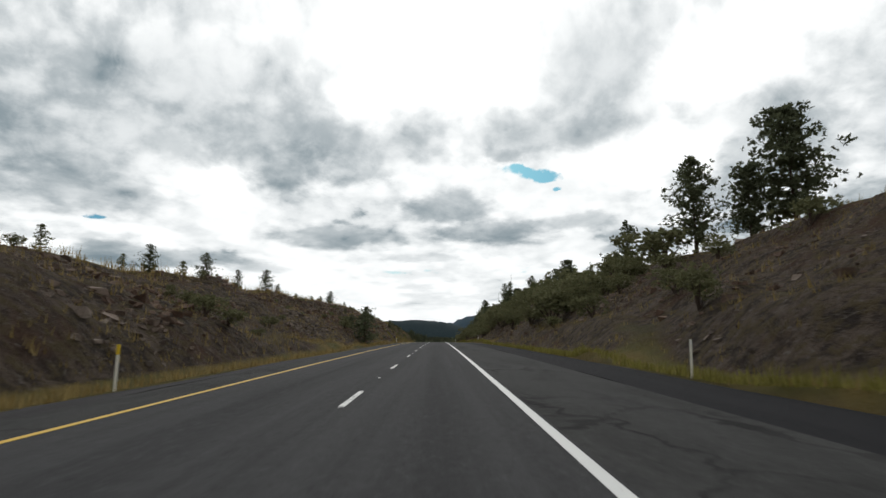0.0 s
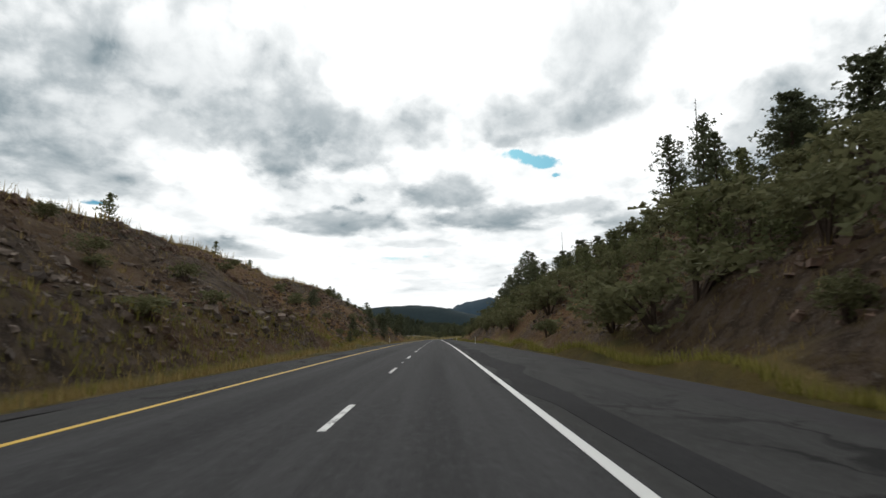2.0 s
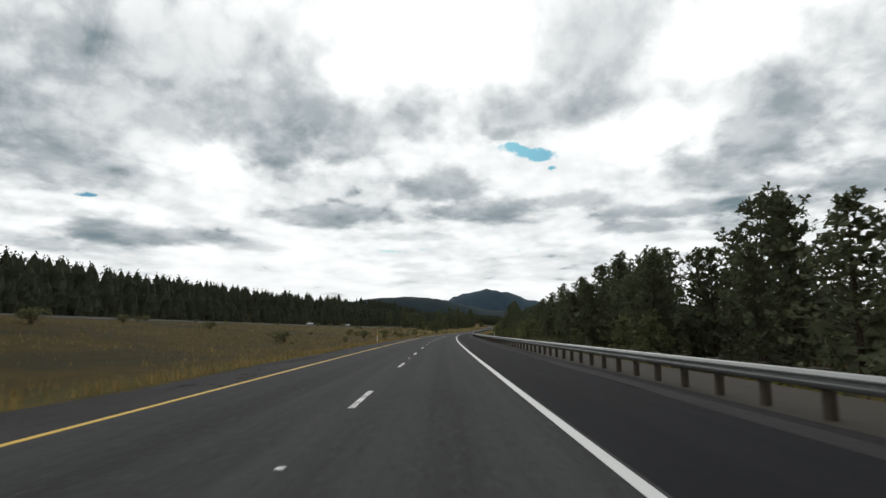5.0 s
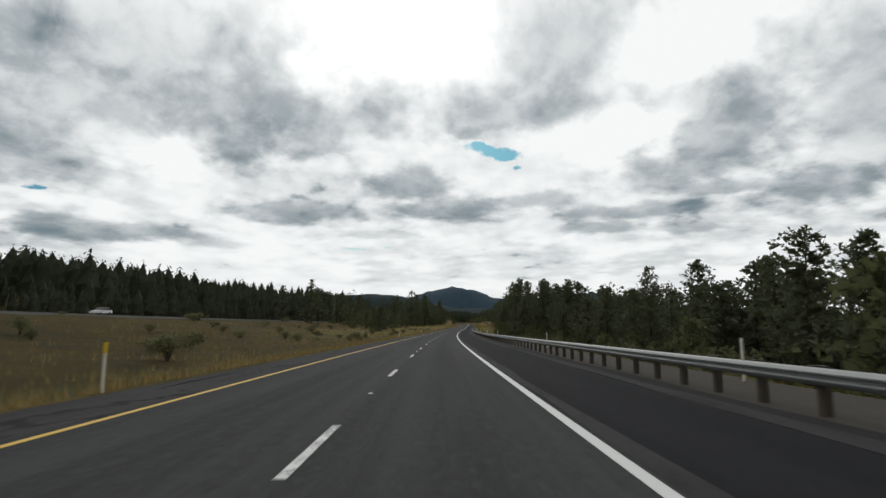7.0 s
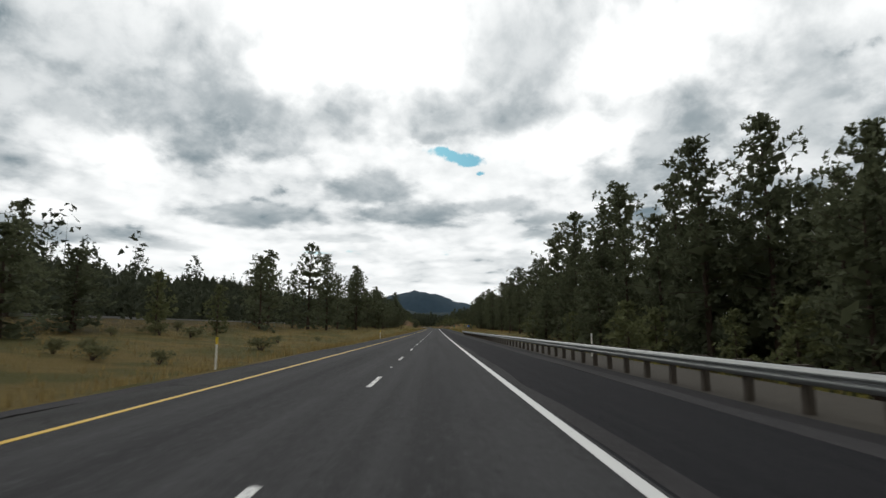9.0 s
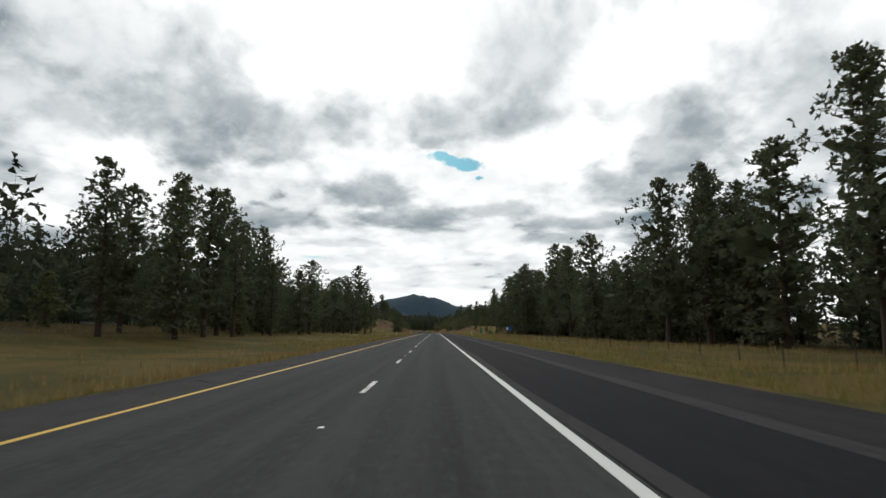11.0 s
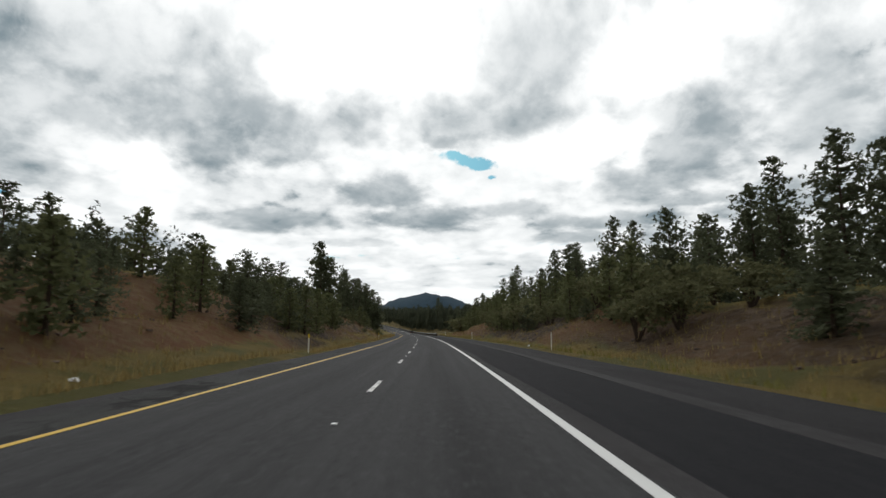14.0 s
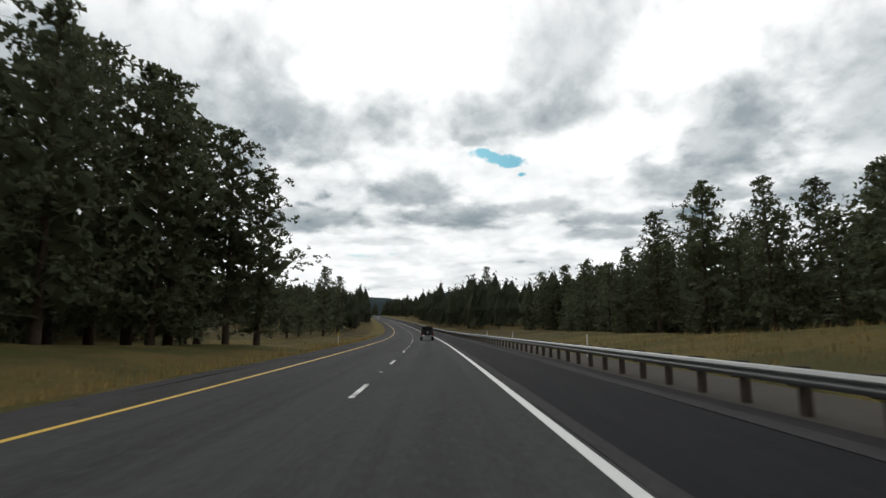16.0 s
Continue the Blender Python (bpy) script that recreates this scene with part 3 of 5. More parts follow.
def strip(name, s_a, s_b, u_a, u_b, lift, mat, parent, label="", ds=4.0, wave=0.0, seed=0, lift_b=None, skirt=0.1):
    """A ribbon that follows the road, with skirts and UVs in metres."""
    s = np.arange(s_a, s_b + 1e-6, ds)
    if s[-1] < s_b - 0.01:
        s = np.append(s, s_b)
    ua = np.full_like(s, u_a) + wave * rough_noise(s, 0 * s, 6, seed + 1)
    ub = np.full_like(s, u_b) + wave * rough_noise(s, 0 * s, 5, seed + 2)
    z = road_z(s) + lift
    z2 = road_z(s) + (lift if lift_b is None else lift_b)
    rows = []
    for u, zz in ((ua, z - skirt), (ua, z), (ub, z2), (ub, z2 - skirt)):
        x, y = plan(s, u)
        rows.append(np.stack([x, y, zz], 1))
    verts = np.stack(rows, 1).reshape(-1, 3)
    faces = []
    for i in range(len(s) - 1):
        a = 4 * i
        for j in range(3):
            faces.append((a + j, a + j + 1, a + 5 + j, a + 4 + j))
    me = bpy.data.meshes.new(name)
    me.from_pydata(verts.tolist(), [], faces)
    me.materials.append(mat)
    uvs = np.stack([np.stack([u, s], 1) for u in (ua, ua, ub, ub)], 1).reshape(-1, 2)
    layer_ = me.uv_layers.new(name="UVMap")
    loops = np.empty(len(me.loops), dtype=np.int32)
    me.loops.foreach_get("vertex_index", loops)
    layer_.data.foreach_set("uv", uvs[loops].astype(np.float32).ravel())
    me.update()
    ob = new(name, me)
    ob.parent = parent
    if label:
        tagged(ob, label)
    return ob


road = tagged(new("road"), "two-lane dark grey asphalt carriageway with painted lines", "road", kind="structure")
RIGHT_WHITE, LANE_DIVIDE, LEFT_YELLOW = 1.83, -1.83, -5.80
strip("lane_surface", -145, 2300, -5.95, 1.98, 0.0, ROAD_MAT, road)
strip("left_shoulder", -145, 2300, -7.3, -5.95, -0.004, SHOULDER_OLD, road, "narrow paved left shoulder", lift_b=0.0)
strip("left_gravel_edge", -145, 2000, -8.5, -7.3, -0.10, GRAVEL, road, "grey gravel edge", wave=0.25, lift_b=-0.02)
strip("right_shoulder", -145, 200, 1.98, 5.7, 0.0, SHOULDER_OLD, road, "grey patched right shoulder", lift_b=-0.05)
strip("right_shoulder", 200, 420, 1.98, 6.5, 0.0, SHOULDER_OLD, road, "wide grey patched right shoulder", lift_b=-0.06)
strip("tar_patch", 120, 420, 1.98, 3.3, 0.003, TAR, road, "dark tarred strip beside the white line", wave=0.55, seed=9, ds=0.8, lift_b=-0.012)
strip("right_shoulder", 420, 2300, 1.98, 5.2, 0.0, SHOULDER_DARK, road, "dark newer right shoulder", lift_b=-0.05)
strip("worn_joint", 560, 2300, 1.98, 2.32, 0.002, GRAVEL, road, "pale worn strip beside the white line", wave=0.10, seed=5, lift_b=-0.001)
strip("right_gravel_edge", 420, 2300, 5.2, 5.85, -0.05, GRAVEL, road, "grey gravel edge", wave=0.10, lift_b=-0.065)
strip("right_cinder_edge", -145, 200, 5.7, 8.7, -0.06, SHOULDER_DARK, road, "dark cinder edge", wave=0.2, lift_b=-0.10)
strip("right_gravel_edge", 200, 420, 6.45, 8.1, -0.064, GRAVEL, road, "grey gravel edge", wave=0.12, lift_b=-0.10)
strip("right_cinder_edge", 420, 2300, 5.7, 8.5, -0.07, CINDER, road, "dark grey cinder edge", wave=0.15, lift_b=-0.10)
for s_a, s_b in ((472, 1068), (1628, 1904)):
    strip("earth_berm", s_a, s_b, 6.35, 8.8, -0.085, BERM, road, "low earth berm under the guard rail", wave=0.15, seed=3, ds=1.5, lift_b=0.06, skirt=0.6)
strip("edge_line", -145, 2300, RIGHT_WHITE - 0.09, RIGHT_WHITE + 0.09, 0.006, WHITE_PAINT, road, "solid white edge line")
strip("edge_line", -145, 2300, LEFT_YELLOW - 0.07, LEFT_YELLOW + 0.07, 0.006, YELLOW_PAINT, road, "solid yellow edge line")
DASH_PERIOD, DASH_LEN, DASH_END = 11.9, 3.05, 14.2
for k in range(-13, 185):
    e = DASH_END + k * DASH_PERIOD
    strip("lane_dash", e - DASH_LEN, e, LANE_DIVIDE - 0.065, LANE_DIVIDE + 0.065, 0.006, DASH_PAINT, road, ds=1.0)
    if k % 2 == 0:
        x, y = plan(e + 4.2, LANE_DIVIDE)
        m_ = pose(float(x), float(y), float(road_z(e + 4.2)) + 0.008, 0, 0, -math.degrees(float(heading(e))))
        bm = box_bm(0.10, 0.10, 0.018, (0, 0, 0), 0.006)
        part("lane_marker", bm, REFLECT_WHITE, road, "small raised pavement marker").matrix_basis = m_

far_road = tagged(new("far_road"), "opposite carriageway across the grassy median", "road", kind="structure")


def far_strip(name, u_a, u_b, lift, mat, label=""):
    s = np.arange(380, 1400, 8.0)
    z = road_z(s) + knots(s, RISE_LEFT) + 0.55 + lift
    rows = []
    for u, d in ((u_a, -0.7), (u_a, 0), (u_b, 0), (u_b, -0.7)):
        x, y = plan(s, np.full_like(s, u))
        rows.append(np.stack([x, y, z + d], 1))
    verts = np.stack(rows, 1).reshape(-1, 3)
    faces = [(4 * i + j, 4 * i + j + 1, 4 * i + 5 + j, 4 * i + 4 + j) for i in range(len(s) - 1) for j in range(3)]
    part_mesh(name, mesh_of(name, verts, faces, mat), far_road, label)


far_strip("lane_surface", -76.0, -64.0, 0.0, simple("far_asphalt", (0.21, 0.205, 0.195), 0.85, 0, 0.2, 0.8), "grey far lanes")
far_strip("edge_line", -64.6, -64.4, 0.01, WHITE_PAINT, "solid white edge line")


def ground_at(s, u):
    return float(land_z(np.array([s]), np.array([u]))[0])


def spot_on(s, u, sink=0.0, turn=0.0):
    x, y = plan(s, u)
    return pose(float(x), float(y), ground_at(s, u) - sink, 0, 0, turn - math.degrees(float(heading(s))))

# ------------------------------------------------------------------ trees
def tube(points, radii, seg=6):
    """Verts and faces of a bent tapered tube."""
    verts, faces = [], []
    pts = [Vector(p) for p in points]
    for i, p in enumerate(pts):
        d = (pts[min(i + 1, len(pts) - 1)] - pts[max(i - 1, 0)]).normalized()
        a = d.orthogonal().normalized()
        b = d.cross(a)
        for j in range(seg):
            g = 2 * math.pi * j / seg
            verts.append(p + (a * math.cos(g) + b * math.sin(g)) * radii[i])
    for i in range(len(pts) - 1):
        for j in range(seg):
            k = (j + 1) % seg
            faces.append((i * seg + j, i * seg + k, (i + 1) * seg + k, (i + 1) * seg + j))
    return verts, faces


class Heap:
    """Gathers verts and faces of many pieces."""

    def __init__(self):
        self.v, self.f = [], []

    def add(self, verts, faces):
        n = len(self.v)
        self.v += [tuple(p) for p in verts]
        self.f += [tuple(i + n for i in q) for q in faces]


def needle_tuft(rng, c, out, size, blades, heap_v, heap_f):
    """A rounded brush of needles at one twig's end: blunt wedges that spread from its middle."""
    for i in range(blades):
        d = Vector((rng.gauss(0, 1), rng.gauss(0, 1), rng.gauss(0.15, 0.9))) + out * 0.3
        d.normalize()
        side = Matrix.Rotation(rng.uniform(0, 6.28), 3, d) @ d.orthogonal().normalized()
        ln, w = size * rng.uniform(0.55, 1.0), size * rng.uniform(0.22, 0.36)
        skew = d.cross(side) * size * rng.uniform(-0.25, 0.25)
        n = len(heap_v)
        if i % 3 == 2:
            # a thin spray that frays the rim
            heap_v += [tuple(c + side * w * 0.35), tuple(c - side * w * 0.35), tuple(c + d * ln * 1.3)]
        else:
            heap_v += [tuple(c - d * ln * 0.2), tuple(c + d * ln + side * w), tuple(c + d * ln * 0.9 - side * w + skew)]
        heap_f.append((n, n + 1, n + 2))


def pine_meshes(seed, h, spread, bare, branches, tufts, blades, tuft_size, pointed=0.3, dead=0.0):
    """Trunk with limbs, and crown, of a ponderosa pine h metres tall; pointed: 0 for a round head, 1 for a spire."""
    rng = random.Random(seed)
    trunk = Heap()
    lean = Vector((rng.uniform(-0.025, 0.025), rng.uniform(-0.025, 0.025), 0)) * h
    r0 = 0.012 * h + 0.05
    pts, rad = [], []
    for i in range(8):
        k = i / 7
        pts.append(Vector((lean.x * k * k + rng.uniform(-1, 1) * 0.01 * h * k * (1 - k), lean.y * k * k, h * 0.96 * k - 0.3 * (i == 0))))
        rad.append(r0 * (1.25 if i == 0 else 1.0) * (1 - k) ** 0.8 + 0.015)
    trunk.add(*tube(pts, rad, 7))

    def axis(z):
        k = z / h
        return Vector((lean.x * k * k, lean.y * k * k, z))
    cv, cf = [], []
    ga = rng.uniform(0, 6.28)
    holes = [(rng.uniform(0, 6.28), rng.uniform(0.1, 0.85)) for _ in range(5)]
    swell = [(rng.uniform(0, 6.28), rng.uniform(2.0, 4.5), rng.uniform(5, 13)) for _ in range(3)]
    for b in range(branches):
        k = ((b + rng.random()) / branches) ** 0.95
        z = h * (bare + (0.97 - bare) * k)
        ga += 2.4 + rng.uniform(-0.6, 0.6)
        low = min(1.0, 0.62 + 1.3 * k)
        prof = low * (pointed * (1 - k) ** 0.75 * 1.05 + (1 - pointed) * (1 - k ** 2.1) ** 0.62) + 0.05
        for ph, fa, fk in swell:
            prof *= 1 + 0.13 * math.sin(round(fa) * ga + fk * k + ph)
        ln = spread * prof * rng.uniform(0.68, 1.08)
        if any(abs((ga - a + math.pi) % 6.283 - math.pi) < 0.55 and abs(k - q) < 0.09 for a, q in holes):
            ln *= 0.5
        rise = -0.22 + 0.85 * k + rng.uniform(-0.18, 0.22)
        d = Vector((math.cos(ga), math.sin(ga), rise)).normalized()
        a = axis(z)
        tip = a + d * ln + Vector((0, 0, 0.08 * ln))
        trunk.add(*tube([a, tip], [r0 * 0.15, 0.012], 3))
        if rng.random() < dead:
            continue
        # inner boughs near the stem close the crown
        side = d.cross(Vector((0, 0, 1))).normalized()
        over = side.cross(d)
        for f0, f1 in ((0.0, 0.30), (0.12, 0.44), (0.28, 0.60)):
            g = rng.uniform(-1.1, 1.1)
            sd = (side * math.cos(g) + over * math.sin(g)) * ln * rng.uniform(0.15, 0.25)
            lift = Vector((0, 0, rng.uniform(-0.10, 0.08) * ln))
            p0, p1, pm = a.lerp(tip, f0) + lift, a.lerp(tip, f1) + lift, a.lerp(tip, (f0 + f1) / 2) + lift
            n0 = len(cv)
            cv += [tuple(p0), tuple(pm + sd), tuple(p1), tuple(pm - sd)]
            cf += [(n0, n0 + 1, n0 + 2), (n0, n0 + 2, n0 + 3)]
        n_t = max(2, int(tufts * (0.40 + 0.75 * ln / spread)))
        for q in range(n_t):
            f = rng.uniform(0.20, 1.0) ** 0.62
            c = a.lerp(tip, f) + Vector((rng.gauss(0, 1), rng.gauss(0, 1), rng.gauss(0.1, 0.75))) * (0.13 * ln + 0.14 * tuft_size)
            needle_tuft(rng, c, d, tuft_size * rng.uniform(0.65, 1.15), blades, cv, cf)
    for _ in range(7):
        c = axis(h * rng.uniform(0.93, 0.985)) + Vector((rng.gauss(0, 0.35), rng.gauss(0, 0.35), 0)) * tuft_size
        needle_tuft(rng, c, Vector((0, 0, 1)), tuft_size * 0.8, blades, cv, cf)
    return mesh_of("trunk", trunk.v, trunk.f, BARK, True), mesh_of("crown", cv, cf, NEEDLES if h > 10 else YOUNG_NEEDLES)


def shrub_meshes(seed, h, spread, clumps, blades, size, mat):
    """Stems and leaf mass of a bush or young bushy tree."""
    rng = random.Random(seed)
    st = Heap()
    cv, cf = [], []
    lobes = [(Vector((rng.uniform(-1, 1) * spread * 0.45, rng.uniform(-1, 1) * spread * 0.45, h * rng.uniform(0.35, 0.72))), rng.uniform(0.4, 0.75)) for _ in range(6)]
    lobes.append((Vector((0, 0, h * 0.72)), 0.5))
    for c, r in lobes:
        st.add(*tube([Vector((0, 0, -0.2)), c * 0.5 + Vector((0, 0, 0.1)), c], [0.03 * h * 0.5 + 0.02, 0.02 + 0.008 * h, 0.01], 4))
    for _ in range(clumps):
        c, r = lobes[rng.randrange(len(lobes))]
        d = Vector((rng.gauss(0, 1), rng.gauss(0, 1), rng.gauss(0, 1))).normalized()
        p = c + Vector((d.x * spread * r, d.y * spread * r, d.z * h * 0.36 * r / 0.6)) * rng.uniform(0.5, 1.0)
        p.z = min(max(p.z, 0.08 * h), h)
        needle_tuft(rng, p, d, size * rng.uniform(0.7, 1.2), blades, cv, cf)
    return mesh_of("stems", st.v, st.f, BARK), mesh_of("leaves", cv, cf, mat)


TALL_KINDS = [(21, 5.3, 0.07, 62, 0.25), (23, 4.8, 0.10, 66, 0.45), (19, 5.1, 0.06, 60, 0.15), (22, 4.5, 0.08, 64, 0.60), (20, 5.6, 0.08, 62, 0.10), (22, 5.2, 0.16, 60, 0.0)]
TALL = [pine_meshes(100 + i, h, sp, bare, nb, 11, 6, 0.60, pt) for i, (h, sp, bare, nb, pt) in enumerate(TALL_KINDS)]
# the same trees with fewer, larger sprays, for places away from the road
TALL_FAR = [pine_meshes(100 + i, h, sp, bare, int(nb * 0.72), 7, 5, 0.90, pt) for i, (h, sp, bare, nb, pt) in enumerate(TALL_KINDS)]
DENSE_KINDS = [(13, 4.1, 52, 0.35), (12, 3.8, 50, 0.55), (14, 4.5, 54, 0.15)]
DENSE = [pine_meshes(250 + i, h, sp, 0.02, nb, 9, 6, 0.56, pt) for i, (h, sp, nb, pt) in enumerate(DENSE_KINDS)]
DENSE_FAR = [pine_meshes(250 + i, h, sp, 0.02, int(nb * 0.72), 8, 5, 0.62, pt) for i, (h, sp, nb, pt) in enumerate(DENSE_KINDS)]
# broad round-headed pines of the crests
ROUND = [pine_meshes(270 + i, h, sp, bare, nb, 16, 6, 0.50, 0.05) for i, (h, sp, bare, nb) in enumerate([(12, 3.5, 0.18, 60), (13, 3.7, 0.12, 60)])]
LEGGY = [pine_meshes(200 + i, h, sp, bare, nb, 13, 6, 0.50, 0.1) for i, (h, sp, bare, nb) in enumerate([(23, 4.6, 0.30, 48), (20, 4.7, 0.24, 50)])]
YOUNG = [pine_meshes(300 + i, h, sp, 0.03, nb, 6, 5, 0.50, pt) for i, (h, sp, nb, pt) in enumerate([(7, 2.3, 34, 0.4), (6, 2.4, 32, 0.2), (8, 2.5, 36, 0.6)])]
SHRUBS = [shrub_meshes(400 + i, h, sp, n_, 5, sz, SHRUB_LEAF) for i, (h, sp, n_, sz) in enumerate([(2.2, 1.6, 170, 0.26), (1.5, 1.5, 130, 0.22), (3.6, 2.0, 280, 0.30)])]
BASE_H = {}
for lst, hs in ((TALL, (21, 23, 19, 22, 20, 22)), (TALL_FAR, (21, 23, 19, 22, 20, 22)), (DENSE, (13, 12, 14)), (DENSE_FAR, (13, 12, 14)), (ROUND, (12, 13)), (LEGGY, (23, 20)), (YOUNG, (7, 6, 8)), (SHRUBS, (2.2, 1.5, 3.6))):
    for pair, hh in zip(lst, hs):
        BASE_H[pair[0].name] = hh

TREE_RNG = random.Random(5)
LABELS = {"pine_tree": "dark green ponderosa pine standing in dry grass", "young_pine": "young olive green pine growing beside the road",
          "shrub": "olive green shrub on the dry ground", "bushy_pine": "dense pine with boughs down to the ground"}


def tree(kind, pair, s, u, h, label="", group=""):
    """One tree or bush on the ground, h metres tall."""
    kind = "bushy_pine" if pair in DENSE else kind
    k = h / BASE_H[pair[0].name]
    wide = k * min(1.35, max(1.0, 14 / h) ** 0.6) if kind in {"pine_tree", "bushy_pine"} else k * (TREE_RNG.uniform(1.05, 1.6) if kind == "shrub" else 1.1)
    if abs(u) > 40 and h > 14 and pair in TALL:
        pair = TALL_FAR[TALL.index(pair)]
    elif abs(u) > 31 and s > 450 and pair in DENSE:
        pair = DENSE_FAR[DENSE.index(pair)]
    ob = new(kind)
    ob.matrix_basis = spot_on(s, u, 0.08, TREE_RNG.uniform(0, 360)) @ Matrix.Diagonal((wide * TREE_RNG.uniform(0.9, 1.12), wide * TREE_RNG.uniform(0.9, 1.12), k, 1))
    a, b = pair
    part_mesh("trunk" if kind != "shrub" else "stem", a, ob)
    part_mesh("crown" if kind != "shrub" else "foliage", b, ob)
    return tagged(ob, label or LABELS[kind], "tree" if kind != "shrub" else "bush", group or {"pine_tree": "roadside pines", "young_pine": "young roadside pines", "shrub": "roadside shrubs", "bushy_pine": "dense roadside pines"}[kind])


TAKEN = []


def top_tree(s, u, z_top, pair, kind="pine_tree", label=""):
    """A tree whose top stands z_top metres over the road beside it."""
    TAKEN.append((s, u))
    tree(kind, pair, s, u, max(1.5, z_top + float(road_z(s)) - ground_at(s, u)), label)


def belt(kind, variants, s_a, s_b, u_a, u_b, count, z_a, z_b, apart=4.0):
    """A belt of trees with their tops z_a to z_b metres over the road; z_b at its far end if it is a pair of pairs."""
    tries, made = 0, 0
    while made < count and tries < count * 40:
        tries += 1
        s, u = TREE_RNG.uniform(s_a, s_b), TREE_RNG.uniform(u_a, u_b)
        if any(abs(s - a) < 12 and (s - a) ** 2 + (u - b) ** 2 < apart ** 2 for a, b in TAKEN):
            continue
        made += 1
        top_tree(s, u, min(TREE_RNG.uniform(z_a, z_b), crown_line(s, u)), TREE_RNG.choice(variants), kind)


def bushes(kind, variants, s_a, s_b, u_a, u_b, count, h_a, h_b, apart=3.0):
    """Small growth of a given height."""
    tries, made = 0, 0
    while made < count and tries < count * 40:
        tries += 1
        s, u = TREE_RNG.uniform(s_a, s_b), TREE_RNG.uniform(u_a, u_b)
        if any(abs(s - a) < 8 and (s - a) ** 2 + (u - b) ** 2 < apart ** 2 for a, b in TAKEN):
            continue
        TAKEN.append((s, u))
        made += 1
        tree(kind, TREE_RNG.choice(variants), s, u, TREE_RNG.uniform(h_a, h_b))


# pines on the crest of the first cut, and on its slopes
CREST_A = [(69, 47, 32), (73, 35.5, 26), (70, 41.5, 24), (92, 37.5, 19.2), (103, 36.5, 23.3), (118, 36.5, 15.7), (137, 33.5, 19), (145, 33.5, 19.9), (151, 36.5,
    22.9), (166, 36.5, 22.4), (179, 36.5, 21.6), (191, 33.5, 21), (201, 37.5, 19.9), (210, 36.5, 25.7), (219, 35, 19.9), (228, 36.5, 23.1), (248, 36.5,
    25), (254, 33.5, 24.5), (258, 37.5, 25.2), (268, 33.5, 25.9), (277, 36.5, 31.7), (284, 35, 31.7), (292, 35, 21.8)]
CREST_B = [(297, 36.5, 23.2), (302, 37.5, 20.8), (308, 35, 21.7), (318, 36.5, 22.6), (330, 37.5, 24.6), (336, 35, 24.7), (348, 35, 23.6), (358, 37.5, 24.1),
    (362, 36.5, 26.2), (372, 37.5, 25.9), (382, 35, 25.7), (390, 33.5, 27.3), (403, 35, 29.4), (416, 37.5, 34.4), (422, 36.5, 36), (446, 37.5, 36.7),
    (458, 36.5, 34), (467, 35, 31.5), (493, 33.5, 27.5), (498, 37.5, 32.3), (532, 35, 26.4)]
MEDIAN_PINES = [(332, -12.5, 4.6), (349, -18, 8.4), (356, -14.5, 7), (356, -16, 7.7), (446, -30, 14.4), (446, -22, 14.1), (430, -15, 11), (377, -13, 6.7), (354,
    -29.5, 15), (357, -29, 14.8), (342, -25, 12.4), (354, -24.5, 11.7), (296, -14, 4.3), (314, -13, 4.6), (280, -12, 2), (291, -20, 8.2), (302, -22, 9.6),
    (177, -15.5, 7.2), (90, -12, 6.2), (95, -15, 5.1), (1034, -35, 15.9), (1066, -33, 23.6), (1130, -30, 24.3), (1114, -34, 20), (980, -36, 9.5), (984,
    -46, 13.4), (936, -48, 14.7), (921, -30, 8.3), (945, -42, 12)]
CREST_LINE = CREST_A[3:] + CREST_B
for i_, (s_, u_, z_) in enumerate(CREST_A[:3] + CREST_LINE):
    tall_ = z_ + float(road_z(s_)) - ground_at(s_, u_)
    top_tree(s_, u_, z_, ROUND[i_ % 2] if tall_ < 9 or i_ < 3 else DENSE[i_ % 3] if tall_ < 13 else TALL[(4, 2, 5, 0, 3)[i_ % 5]])
for i_, (s_, u_, z_) in enumerate(MEDIAN_PINES):
    top_tree(s_, u_, z_, DENSE[i_ % 3])
# single trees on the median: along, across, height of the top over the road, variety
for s_, u_, z_, i_ in ((561, -48, 24, 2), (1075, -30, 22, 0), (1145, -33, 24, 4), (1067, -45, 20, 2)):
    top_tree(s_, u_, z_, TALL[i_])
for s_, u_, z_ in ((99, -31.4, 13.4), (105, -31, 11.4), (161, -31.9, 14.9), (156, -31.5, 13.2), (150, -32.4, 12.7), (147.5, -32.5, 12), (183.5, -31, 12.6), (192, -31.1,
                   12.9), (187, -24, 9.9), (186, -22.5, 8.8), (141, -24, 8.8), (99.5, -13.6, 5.2), (157, -41, 14), (242, -35, 14.4), (893, 30.7, 12.6), (719, 29.5, 11),
                   (903, -25, 9), (923, -40, 9.8), (963, -30, 9), (978, -35, 9.4), (70, -30, 12), (60, -32, 11.5), (84, -31, 11.5)):
    top_tree(s_, u_, z_, DENSE[int(s_) % 3], "bushy_pine")

